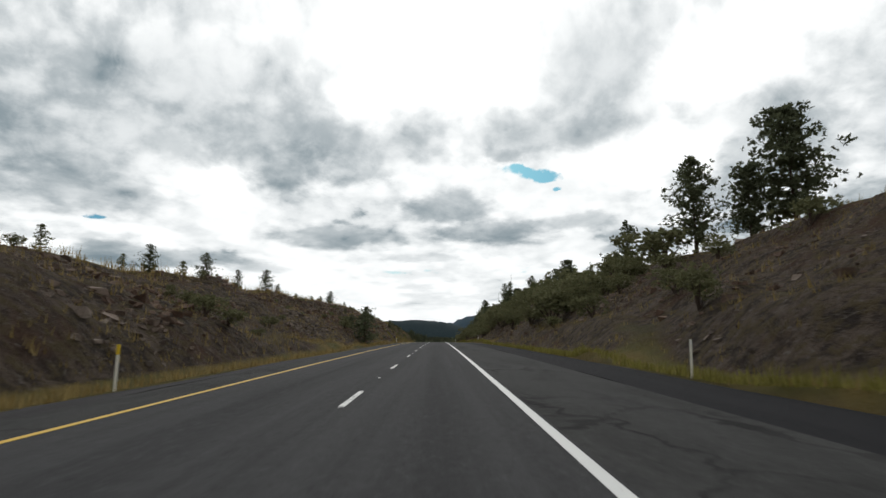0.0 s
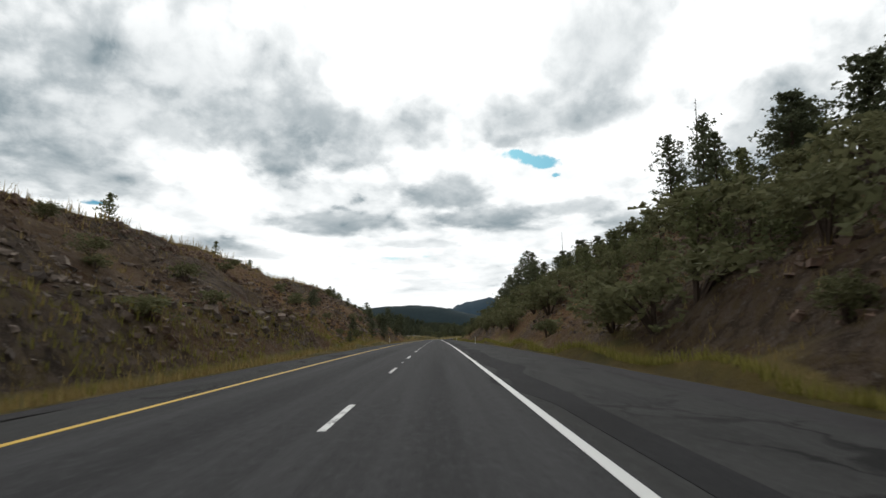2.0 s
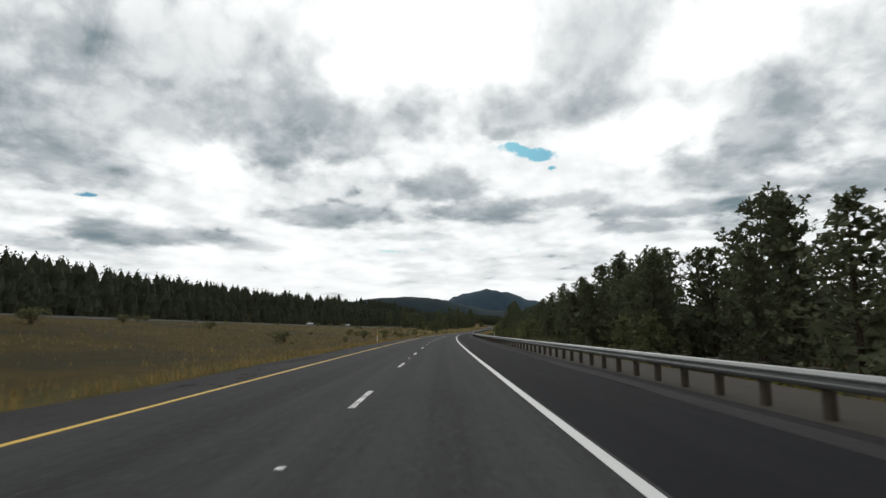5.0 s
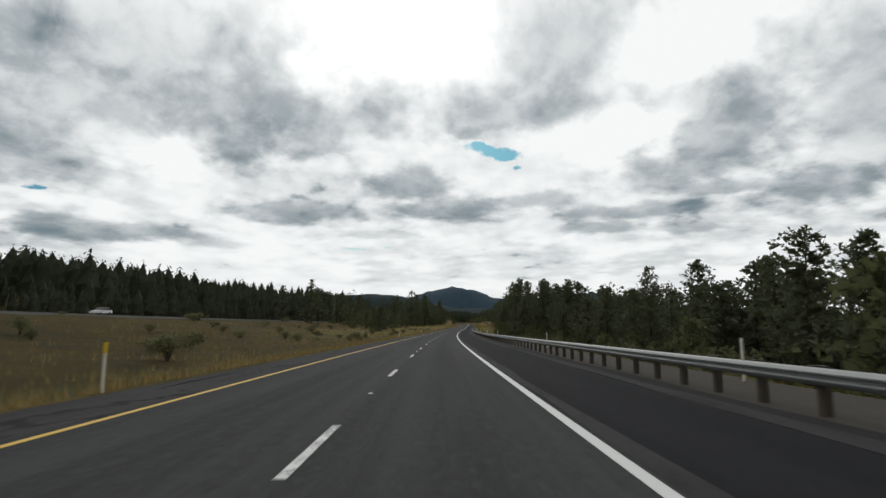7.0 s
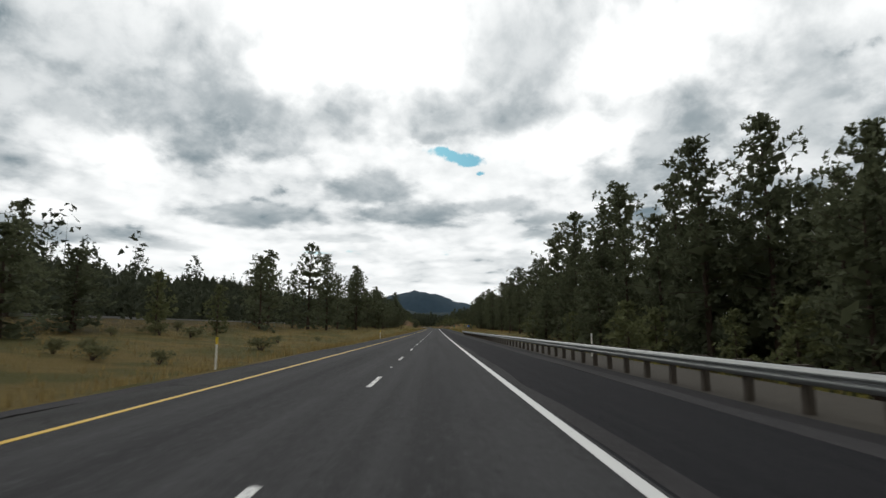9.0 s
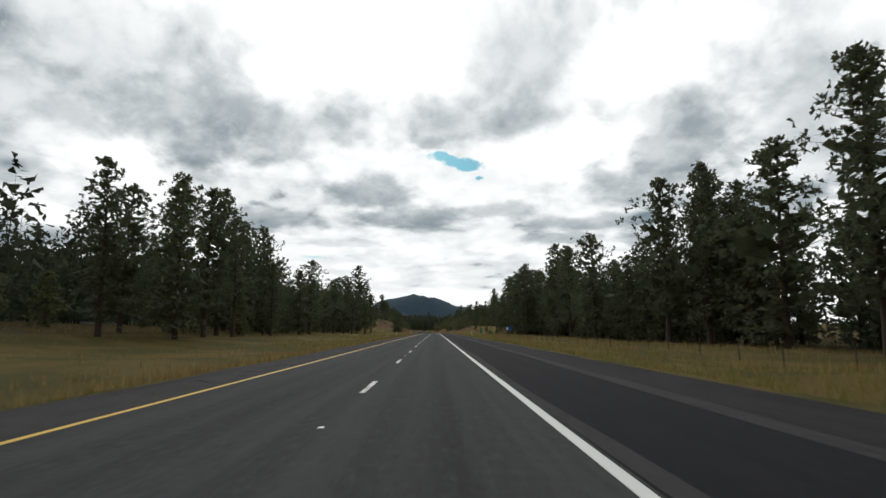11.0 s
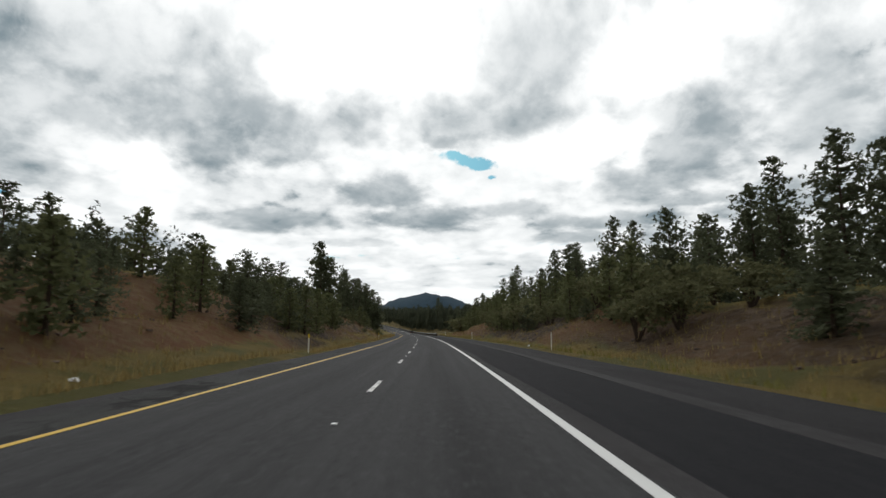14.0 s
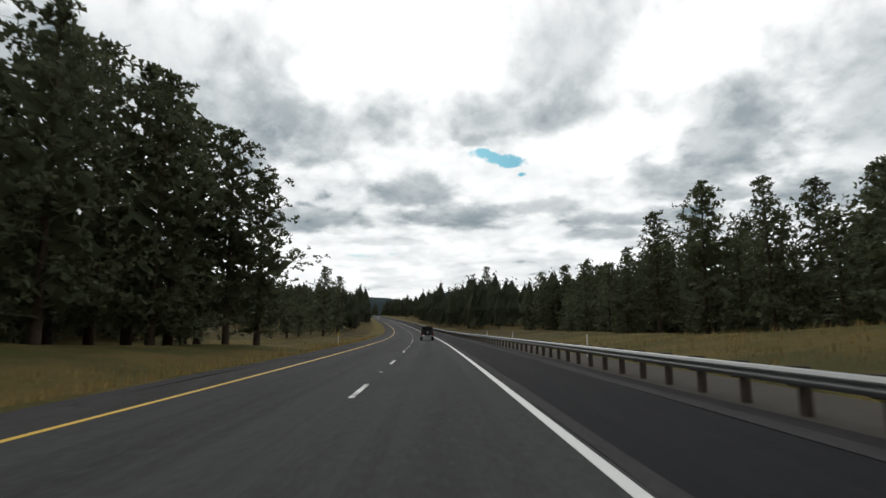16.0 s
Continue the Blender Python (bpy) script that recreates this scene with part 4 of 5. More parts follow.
# trees of the wood's edge: along, across, height of the top over the road
EDGE_RIGHT_A = [(602, 28.5, 14.4), (616, 29.5, 14.2), (621, 34, 15.8), (628, 33, 15.4), (634, 30, 13.8), (647, 32.5, 14.5), (653, 29.5, 13.8), (667, 31, 13.8), (677,
    30, 13), (688, 28.5, 11.5), (705, 29.5, 10.9), (709, 34, 12.6), (716, 33, 13.8), (733, 29.5, 7.6), (738, 34, 8.7)]
EDGE_RIGHT_B = [(748, 33, 8.8), (756, 28.5, 8.1), (764, 29.5, 9.7), (774, 33, 9), (790, 32.5, 10.6), (796, 28.5, 10.5), (807, 30, 8), (812, 32.5, 8.1), (818, 28.5,
    9), (837, 29.5, 8.7), (858, 28.5, 8.2), (868, 29.5, 10.8), (877, 31, 9.4), (881, 30, 9.9), (895, 28.5, 16.5), (908, 31, 18.4), (917, 32.5, 18.7),
    (925, 34, 18.3), (934, 31, 14.7), (942, 30, 15.4)]
EDGE_RIGHT_C = [(960, 29.5, 15.8), (966, 31, 14.3), (977, 32.5, 22.9), (982, 28.5, 22.5), (1001, 34, 24.2), (1019, 33, 27.6), (1025, 31, 24.7), (1042, 30, 26.8),
    (1070, 32.5, 27.3), (1078, 28.5, 21.4), (1092, 33, 23), (1104, 36, 21), (1118, 34, 22), (1137, 33, 25), (1152, 36, 23), (1168, 33, 24), (1184, 36,
    22), (1198, 35, 24), (1209, 34.5, 25), (1222, 37, 17.7), (1227, 35, 15.5), (1239, 32.5, 21.4)]
EDGE_RIGHT_D = [(1259, 38, 16.2), (1264, 33.5, 22.6), (1276, 36.5, 24.7), (1283, 34.5, 26.6), (1302, 38, 24.4), (1320, 37, 22.9), (1327, 38, 20.6), (1336, 33.5,
    25.4), (1347, 37, 28.6), (1359, 35, 25.7), (1370, 34, 25.6), (1375, 33.5, 25.4), (1388, 37, 22.9), (1396, 34, 19.7)]
EDGE_RIGHT_E = [(1402, 32.5, 15.5), (1418, 36.5, 20.5), (1424, 32.5, 17.4), (1433, 34, 21.5), (1440, 35, 25.8), (1452, 37, 22.3), (1460, 38, 23.9), (1465, 33.5,
    19.9), (1479, 32.5, 18), (1488, 33.5, 18.9), (1498, 37, 18.6), (1504, 35, 16.3), (1512, 34, 19.1), (1524, 33.5, 19.8)]
EDGE_RIGHT_F = [(1531, 32.5, 13.3), (1542, 37, 24.4), (1556, 34, 21.6), (1571, 36.5, 23.3), (1578, 35, 23.2), (1584, 37, 17.2), (1589, 34, 19.5), (1598, 36.5, 20.1),
    (1634, 36.5, 25.8)]
EDGE_RIGHT_G = [(1649, 33.5, 22.6), (1671, 37, 15.9), (1678, 32.5, 14), (1683, 32.5, 10.9), (1692, 38, 16.6), (1693, 33.5, 17.2), (1696, 37, 14), (1703, 36.5, 12.2),
    (1708, 35, 20.6), (1719, 34, 19.2), (1739, 34, 13.5), (1739, 38, 16.8), (1750, 33.5, 13.3), (1796, 37, 17.4), (1871, 35, 26.1)]
EDGE_LEFT_A = [(891, -46, 12.8), (1224, -34.5, 20.9), (1229, -31.5, 18.2), (1242, -36, 23.2), (1258, -35, 13.4), (1272, -33, 20), (1278, -34.5, 13.5), (1291, -33,
    13.3), (1298, -31.5, 17.5), (1321, -31.5, 14.7), (1332, -36, 21.7), (1343, -35, 22.8), (1358, -32, 28.9), (1376, -33, 13.3), (1394, -36, 25)]
EDGE_LEFT_B = [(1409, -35, 27.1), (1424, -31.5, 15), (1434, -36, 18.8), (1440, -35, 14.5), (1457, -30.5, 13.5), (1479, -33, 13.1), (1486, -34.5, 13.7), (1504, -36,
    15.6), (1510, -31.5, 14.5), (1530, -30.5, 13.3), (1538, -33, 16.2)]
EDGE_LEFT_C = [(1544, -31.5, 15.8), (1555, -33, 15.9), (1560, -32, 16.9), (1576, -34.5, 14.8), (1584, -31.5, 15.2), (1596, -35, 15.4), (1604, -32, 12.1), (1616,
    -34.5, 12.6), (1634, -35, 11.9)]
EDGE_LEFT_D = [(1641, -36, 30.3), (1646, -37, 36), (1651, -34, 30.3), (1661, -30, 17.7), (1663, -28, 19.4), (1669, -26, 23.6), (1675, -24, 23.4), (1684, -34, 22), (1685, -32, 23.7),
    (1685, -22, 23.3), (1688, -32, 28.5), (1688, -22, 21.7), (1689, -26, 26.1), (1693, -19, 21.2), (1694, -32, 30.6), (1694, -22, 22.6), (1696, -17,
    17.8), (1755, -20, 14.4)]
EDGE_RIGHT = EDGE_RIGHT_A + EDGE_RIGHT_B + EDGE_RIGHT_C + EDGE_RIGHT_D + EDGE_RIGHT_E + EDGE_RIGHT_F + EDGE_RIGHT_G
EDGE_LEFT = EDGE_LEFT_A + EDGE_LEFT_B + EDGE_LEFT_C + EDGE_LEFT_D
for i_, (s_, u_, z_) in enumerate(EDGE_RIGHT + EDGE_LEFT):
    tall_ = z_ + float(road_z(s_)) - ground_at(s_, u_)
    spires = s_ > 1380 and u_ > 0
    top_tree(s_, u_, z_, DENSE[i_ % 3] if tall_ < 13.5 else TALL[(1, 3, 0, 3, 2, 1, 4)[i_ % 7] if spires else (4, 0, 5, 2, 1, 5, 0, 3)[i_ % 8]])


def crown_line(s, u):
    """How high trees behind the wood's edge may stand over the road."""
    edge = CREST_LINE + EDGE_RIGHT if u > 0 else EDGE_LEFT[1:]
    if s < edge[0][0] - 15 or s > edge[-1][0] + 15:
        return 99.0
    return float(np.interp(s, [e[0] for e in edge], [e[2] for e in edge])) * min(1.35, max(0.6, abs(u) / 33)) * TREE_RNG.uniform(0.68, 0.94)


for s_, u_, z_ in ((1379.6, -17, 7.3), (1378.6, -18, 7), (1383.1, -16.5, 6.9), (1372.6, -16.5, 5.2), (1392.6, 20, 4.8), (1402.6, 27, 8.5), (1379.1, 30, 4.9),
                   (1460, 16.5, 5.8), (1463, 18.5, 5.4), (1497, 17, 5.2), (1530, 17, 6)):
    top_tree(s_, u_, z_, DENSE[int(s_) % 3])
# left side
bushes("young_pine", YOUNG, 1556, 1612, -25, -14, 9, 2.5, 4.5, 3)
bushes("young_pine", YOUNG, 40, 400, -48, -30, 18, 2.0, 4.2, 8)
belt("young_pine", YOUNG, 395, 455, -34, -14, 16, 5, 11, 3.5)
belt("young_pine", YOUNG, 870, 1000, -45, -22, 8, 5, 9, 6)
belt("pine_tree", TALL, 900, 1015, -66, -46, 10, 14, 18, 5)
belt("pine_tree", TALL, 1030, 1150, -50, -28, 6, 15, 22, 6)
belt("pine_tree", TALL + LEGGY, 1180, 1320, -46, -26, 17, 17, 23, 4.5)
belt("young_pine", YOUNG, 1180, 1310, -44, -30, 14, 4, 8, 4)
belt("pine_tree", TALL + LEGGY, 1305, 1395, -44, -25, 13, 16, 22, 4.5)
belt("pine_tree", DENSE, 1290, 1400, -48, -33, 10, 8, 13, 4)
belt("pine_tree", TALL + DENSE, 1450, 1572, -42, -29, 19, 12, 15.5, 4)
belt("pine_tree", DENSE, 1452, 1540, -31, -20, 13, 8.5, 13, 3.4)
belt("pine_tree", DENSE, 1455, 1548, -25, -15.5, 24, 8, 12, 3.2)
bushes("young_pine", YOUNG, 1446, 1545, -27, -14.5, 22, 4, 6.5, 3.0)
belt("pine_tree", TALL, 1655, 1720, -42, -26, 9, 20, 27, 4.2)
belt("pine_tree", DENSE, 1650, 1730, -48, -27, 13, 7, 13, 3.6)
belt("pine_tree", TALL, 1725, 1800, -40, -20, 5, 12, 17, 6)
belt("pine_tree", DENSE + TALL, 1552, 1597, -38, -29.5, 10, 12, 16.5, 3.4)
# right side
belt("pine_tree", TALL, 170, 330, 35, 44, 12, 20, 26, 5)
belt("pine_tree", TALL, 330, 470, 30, 42, 16, 22, 32, 5)
bushes("young_pine", YOUNG, 84, 240, 17, 37, 34, 3.0, 6.0, 3.2)
bushes("young_pine", YOUNG, 225, 520, 14, 35, 70, 3.0, 6.2, 3.6)
bushes("shrub", SHRUBS, 70, 240, 15, 36, 60, 2.8, 5.2, 2.8)
bushes("shrub", SHRUBS, 200, 500, 13, 35, 64, 2.4, 4.6, 3)
belt("pine_tree", TALL, 520, 655, 28, 38, 9, 13, 17, 4.5)
belt("pine_tree", DENSE, 540, 650, 21, 29, 10, 8, 13, 3.8)
belt("pine_tree", DENSE, 685, 745, 35, 47, 9, 9.5, 13, 3.6)
belt("pine_tree", DENSE, 655, 715, 28, 36, 10, 8, 11.5, 3.6)
belt("pine_tree", DENSE, 712, 800, 28, 40, 9, 6, 8.5, 4.2)
belt("pine_tree", DENSE, 790, 900, 36, 48, 12, 8, 11.5, 4.2)
bushes("young_pine", YOUNG, 560, 780, 16, 26, 26, 4, 7.5, 3.5)
bushes("young_pine", YOUNG, 780, 900, 20, 32, 16, 3.5, 6, 3.5)
bushes("young_pine", YOUNG, 900, 1060, 16, 26, 14, 4, 7.5, 3.5)
bushes("shrub", SHRUBS, 560, 900, 15, 21, 24, 2.2, 3.8, 4)
belt("pine_tree", TALL + DENSE, 895, 950, 28, 36, 8, 13.5, 17.5, 3.8)
belt("pine_tree", TALL, 950, 1060, 27, 36, 8, 17, 22, 4.5)
belt("pine_tree", DENSE, 900, 1060, 21, 27, 8, 7, 12, 4.2)
belt("pine_tree", TALL, 1060, 1180, 27, 36, 5, 16, 22, 5.5)
belt("pine_tree", TALL, 1190, 1310, 32, 44, 10, 18, 25, 4.5)
belt("pine_tree", TALL, 1310, 1400, 33, 44, 10, 22, 29, 4.2)
belt("pine_tree", DENSE, 1200, 1400, 34, 46, 9, 8, 14, 4)
belt("pine_tree", TALL, 1400, 1660, 30, 42, 16, 17, 22, 5)
bushes("young_pine", YOUNG, 1478, 1650, 16, 27, 38, 5, 8.5, 3.4)
bushes("young_pine", YOUNG, 1450, 1456, 15.5, 18, 2, 5, 6.5, 2)
bushes("shrub", SHRUBS, 1476, 1660, 15.5, 26, 30, 3, 5, 3)
belt("pine_tree", TALL, 1660, 1800, 36, 46, 9, 16, 22, 4.5)
belt("pine_tree", DENSE, 1670, 1790, 30, 48, 17, 8, 14, 4)
bushes("young_pine", YOUNG, 1290, 1420, 22, 31, 5, 2.0, 4, 4)
bushes("shrub", SHRUBS, 1385, 1450, -27, -13, 10, 0.6, 1.4, 3)

belt("pine_tree", DENSE + TALL, 950, 992, 30, 42, 8, 13, 19, 3.5)
belt("pine_tree", DENSE, 1255, 1310, 35, 46, 8, 9, 14, 3.5)
bushes("young_pine", YOUNG, 1405, 1455, 26, 34, 12, 3.5, 6, 3)
belt("pine_tree", DENSE, 1400, 1450, 36, 48, 8, 11, 16, 3.6)
bushes("shrub", SHRUBS, 140, 270, 12, 19, 22, 1.8, 3.4, 3)
bushes("shrub", SHRUBS, 22, 92, 14, 34, 11, 1.4, 3.0, 5)
bushes("shrub", SHRUBS, 235, 470, 12.5, 22, 26, 1.8, 3.6, 3)
bushes("shrub", SHRUBS, 225, 420, -28, -13, 20, 0.9, 1.9, 4)


# closed ranks behind the wood's edge, one mesh a side
def joined(name, label, category, kinds, places, mat):
    """Many plants of some kinds in one mesh; places: which kind, along, across, height, width against height."""
    sources = []
    for pair in kinds:
        both = []
        for me, slot in zip(pair, (1, 0)):
            v = np.empty(len(me.vertices) * 3, dtype=np.float32)
            me.vertices.foreach_get("co", v)
            me.calc_loop_triangles()
            f = np.empty(len(me.loop_triangles) * 3, dtype=np.int32)
            me.loop_triangles.foreach_get("vertices", f)
            both.append((v.reshape(-1, 3), f.reshape(-1, 3), slot))
        sources.append((both, BASE_H[pair[0].name]))
    co, tri, slots, base = [], [], [], 0
    for i, s, u, h, broad in places:
        both, hh = sources[i]
        k, g = h / hh, TREE_RNG.uniform(0, 6.28)
        x, y = plan(s, u)
        turn = np.array([[math.cos(g) * k * broad, -math.sin(g) * k * broad, 0], [math.sin(g) * k * broad, math.cos(g) * k * broad, 0], [0, 0, k]])
        at = np.array([float(x), float(y), ground_at(s, u) - 0.08])
        for v, f, slot in both:
            co.append(v @ turn.T + at)
            tri.append(f + base)
            slots.append(np.full(len(f), slot, dtype=np.int32))
            base += len(v)
    me = bpy.data.meshes.new(name)
    me.from_pydata(np.concatenate(co).tolist(), [], np.concatenate(tri).tolist())
    me.materials.append(mat)
    me.materials.append(BARK)
    me.polygons.foreach_set("material_index", np.concatenate(slots))
    me.update()
    return tagged(new(name, me), label, category, kind="stuff")


def ranks(label, zones, seed):
    rng, places = random.Random(seed), []
    for s_a, s_b, u_a, u_b, count in zones:
        for _ in range(count):
            s, u = rng.uniform(s_a, s_b), rng.uniform(u_a, u_b)
            h = max(3.0, min(rng.uniform(12, 19), crown_line(s, u)) + float(road_z(s)) - ground_at(s, u))
            places.append((rng.randrange(3), s, u, h, min(1.4, max(1.0, 14 / h) ** 0.6)))
    return joined("forest", label, "forest", DENSE_FAR, places, NEEDLES)


def brush(label, zones, seed):
    rng, places = random.Random(seed), []
    for s_a, s_b, u_a, u_b, count, h_a, h_b in zones:
        for _ in range(count):
            places.append((rng.randrange(3), rng.uniform(s_a, s_b), rng.uniform(u_a, u_b), rng.uniform(h_a, h_b), rng.uniform(1.05, 1.6)))
    return joined("brush", label, "bushes", SHRUBS, places, SHRUB_LEAF)


brush("low olive brush in the dry grass of the median", [(560, 960, -60, -14, 50, 0.7, 1.7), (640, 1000, -34, -13, 60, 0.6, 1.4)], 93)
brush("low brush scattered over the rocky cut", [(30, 410, -30, -13, 60, 0.6, 1.6), (1555, 1650, -27, -12.5, 34, 0.6, 1.8)], 94)
ranks("close dark pines behind the trees of the wood's edge", [
    (560, 720, 34, 44, 28), (720, 900, 33, 45, 36), (900, 1060, 34, 45, 34), (1060, 1200, 37, 50, 18), (1205, 1400, 38, 48, 44), (1400, 1660, 38, 48, 50), (1660, 1800, 38, 52, 34)], 91)
ranks("close dark pines behind the trees of the median", [
    (1215, 1330, -48, -36, 26), (1335, 1420, -50, -38, 18), (1440, 1640, -48, -36, 44), (1640, 1740, -50, -36, 24)], 92)


def far_forest(name, label, zones, seed):
    """Distant woods: every tree a ragged heap of small sprays, in one mesh."""
    rng = random.Random(seed)
    verts, faces = [], []
    for s_a, s_b, u_a, u_b, count, h_a, h_b in zones:
        ss = np.array([rng.uniform(s_a, s_b) for _ in range(count)])
        us = np.array([rng.uniform(u_a, u_b) for _ in range(count)])
        zs = land_z(ss, us)
        xs, ys = plan(ss, us)
        for at_s, at_u, x, y, z in zip(ss, us, xs, ys, zs):
            h = rng.uniform(h_a, h_b) * (1.15 if rng.random() < 0.12 else 1)
            r = h * rng.uniform(0.22, 0.34)
            n = len(verts)
            verts += [(x - 0.16, y, z - 0.3), (x + 0.16, y, z - 0.3), (x, y + 0.2, z - 0.3), (x, y, z + h * 0.9)]
            faces += [(n, n + 1, n + 3), (n + 1, n + 2, n + 3), (n + 2, n, n + 3)]
            pointed = rng.uniform(0.1, 0.8)
            far_off = abs(at_u) > 95 or at_s > 1790
            if far_off:
                # the closed heart of the crown
                n, turn = len(verts), rng.uniform(0, 6.28)
                for q, (zq, rq) in enumerate(((0.08, 0.40), (0.38, 0.58), (0.70, 0.36))):
                    for j in range(5):
                        g, e = turn + 1.257 * j + 0.6 * q, rq * r * rng.uniform(0.75, 1.25)
                        verts.append((x + math.cos(g) * e, y + math.sin(g) * e, z + h * (zq + rng.uniform(-0.04, 0.04))))
                verts.append((x, y, z + h * 0.93))
                for j in range(5):
                    m = (j + 1) % 5
                    faces += [(n + j, n + m, n + 5 + m, n + 5 + j), (n + 5 + j, n + 5 + m, n + 10 + m, n + 10 + j), (n + 10 + j, n + 10 + m, n + 15)]
            sprays = 44 if far_off else 66
            for i in range(sprays):
                k = ((i + rng.random()) / sprays) ** 0.9
                zz = z + h * (0.06 + 0.92 * k)
                rr = r * (min(1, 0.6 + 1.4 * k) * (pointed * (1 - k) ** 0.8 + (1 - pointed) * (1 - k * k) ** 0.6) + 0.05)
                g, f = rng.uniform(0, 6.28), rng.uniform(0.15, 0.95) ** 0.7
                cx, cy, e = x + math.cos(g) * rr * f, y + math.sin(g) * rr * f, h * rng.uniform(0.045, 0.078) * (1 - 0.5 * k)
                n = len(verts)
                verts += [(cx + rng.uniform(-1, 1) * e, cy + rng.uniform(-1, 1) * e, zz + rng.uniform(-1, 0.9) * e) for _ in range(4)]
                faces += [(n, n + 1, n + 2), (n, n + 2, n + 3)]
    ob = new(name, mesh_of(name, verts, faces, FAR_NEEDLES))
    return tagged(ob, label, "forest", kind="stuff")


far_forest("forest", "dense dark pine forest on the rise beyond the median", [
    (480, 1500, -215, -140, 700, 16, 22), (480, 1700, -400, -215, 160, 17, 22), (480, 1250, -112, -88, 420, 5, 9), (480, 1250, -142, -110, 380, 9, 14), (1000, 1320, -140, -56, 240, 14, 19),
    (1180, 1420, -70, -46, 190, 12, 18), (1320, 1900, -120, -44, 300, 9, 13), (1780, 2500, -110, -15, 420, 11, 16), (1655, 1760, -80, -44, 60, 16, 22)], 11)
far_forest("forest", "dense dark pine forest behind the roadside trees", [
    (520, 720, 48, 100, 200, 14, 18), (700, 900, 46, 100, 190, 9, 14), (890, 1660, 47, 85, 560, 17, 21), (1660, 1840, 50, 110, 170, 15, 20), (1180, 1470, 44, 62, 190, 4, 8), (1670, 1850, 48, 64, 120, 4, 8),
    (1800, 2300, 15, 100, 520, 14, 19), (2300, 2900, -100, 150, 220, 14, 18), (150, 520, 48, 75, 70, 7, 11)], 12)


# ------------------------------------------------------------------ distant hills
def hill(name, label, cx, cy, base, profile, depth, mat, seed):
    """A wooded ridge: profile gives (offset across, height) of its crest."""
    ox = np.linspace(profile[0][0], profile[-1][0], 90)
    crest = np.interp(ox, *zip(*profile))
    crest = crest + rough_noise(ox, 0 * ox, 55, seed) * 2.5 + rough_noise(ox, 0 * ox, 17, seed + 1) * 2.0
    crest = np.maximum(crest, 0)
    rows = []
    ts = np.linspace(-1, 1, 15)
    for t in ts:
        k = math.cos(t * math.pi / 2) ** 0.8
        z = crest * k + rough_noise(ox, 0 * ox + t * 400, 90, seed + 3) * 0.06 * crest
        rows.append(np.stack([cx + ox, np.full_like(ox, cy + t * depth), base + z], 1))
    verts = np.concatenate(rows)
    n = len(ox)
    faces = [(r * n + i, r * n + i + 1, (r + 1) * n + i + 1, (r + 1) * n + i) for r in range(len(ts) - 1) for i in range(n - 1)]
    return tagged(new(name, mesh_of(name, verts.tolist(), faces, mat, True)), label, "mountain", kind="structure")


# no haze in the air: both ridges carry it in their colour
hill("mountain", "wooded mountain with a rounded peak, haze painted in as blue", 1230, 12000, -60,
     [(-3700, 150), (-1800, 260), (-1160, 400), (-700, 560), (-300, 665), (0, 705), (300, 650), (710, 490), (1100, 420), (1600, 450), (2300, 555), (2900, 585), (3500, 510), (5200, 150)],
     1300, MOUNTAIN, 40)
hill("mountain", "low dark wooded ridge in the distance, tinted with painted haze", -120, 8400, -40,
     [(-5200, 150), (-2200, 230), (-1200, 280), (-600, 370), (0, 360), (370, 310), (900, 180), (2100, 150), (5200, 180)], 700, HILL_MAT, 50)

# ------------------------------------------------------------------ guard rail
def guard_rail(s_a, s_b, u, label):
    """W-beam rail on timber posts with offset blocks."""
    rail = tagged(new("guard_rail"), label, "guard rail", "guard rails")
    prof = [(0.0, 0.74), (-0.045, 0.715), (-0.08, 0.66), (-0.08, 0.635), (-0.01, 0.595), (-0.01, 0.575), (-0.08, 0.535), (-0.08, 0.51), (-0.045, 0.455), (0.0, 0.43)]
    s = np.arange(s_a, s_b + 0.01, 1.905)
    verts, faces = [], []
    ring = prof + [(a + 0.012, b) for a, b in prof[::-1]]
    for i, si in enumerate(s):
        for a, b in ring:
            x, y = plan(si, u + a)
            verts.append((float(x), float(y), float(road_z(si)) + 0.07 + b))
    n = len(ring)
    for i in range(len(s) - 1):
        for j in range(n):
            k = (j + 1) % n
            faces.append((i * n + j, i * n + k, (i + 1) * n + k, (i + 1) * n + j))
    faces += [tuple(range(n)), tuple(range(n * (len(s) - 1), n * len(s)))]
    part_mesh("beam", mesh_of("beam", verts, faces, STEEL), rail, "galvanised corrugated steel beam")
    post_bm = box_bm(0.15, 0.20, 1.25, (0, 0, 0.10), 0.012)
    post_me = bpy.data.meshes.new("post")
    post_bm.to_mesh(post_me), post_bm.free()
    post_me.materials.append(POST_WOOD)
    block_bm = box_bm(0.20, 0.15, 0.36, (0, 0, 0), 0.01)
    block_me = bpy.data.meshes.new("block")
    block_bm.to_mesh(block_me), block_bm.free()
    block_me.materials.append(POST_WOOD)
    for si in s:
        x, y = plan(si, u + 0.30)
        a = -math.degrees(float(heading(si)))
        part_mesh("post", post_me, rail, "", pose(float(x), float(y), float(road_z(si)) + 0.10, 0, 0, a))
        x, y = plan(si, u + 0.115)
        part_mesh("block", block_me, rail, "", pose(float(x), float(y), float(road_z(si)) + 0.65, 0, 0, a))
    return rail


guard_rail(478, 1062, 6.4, "long galvanised steel guard rail on timber posts")
guard_rail(1632, 1900, 6.4, "galvanised steel guard rail on timber posts by the trees")


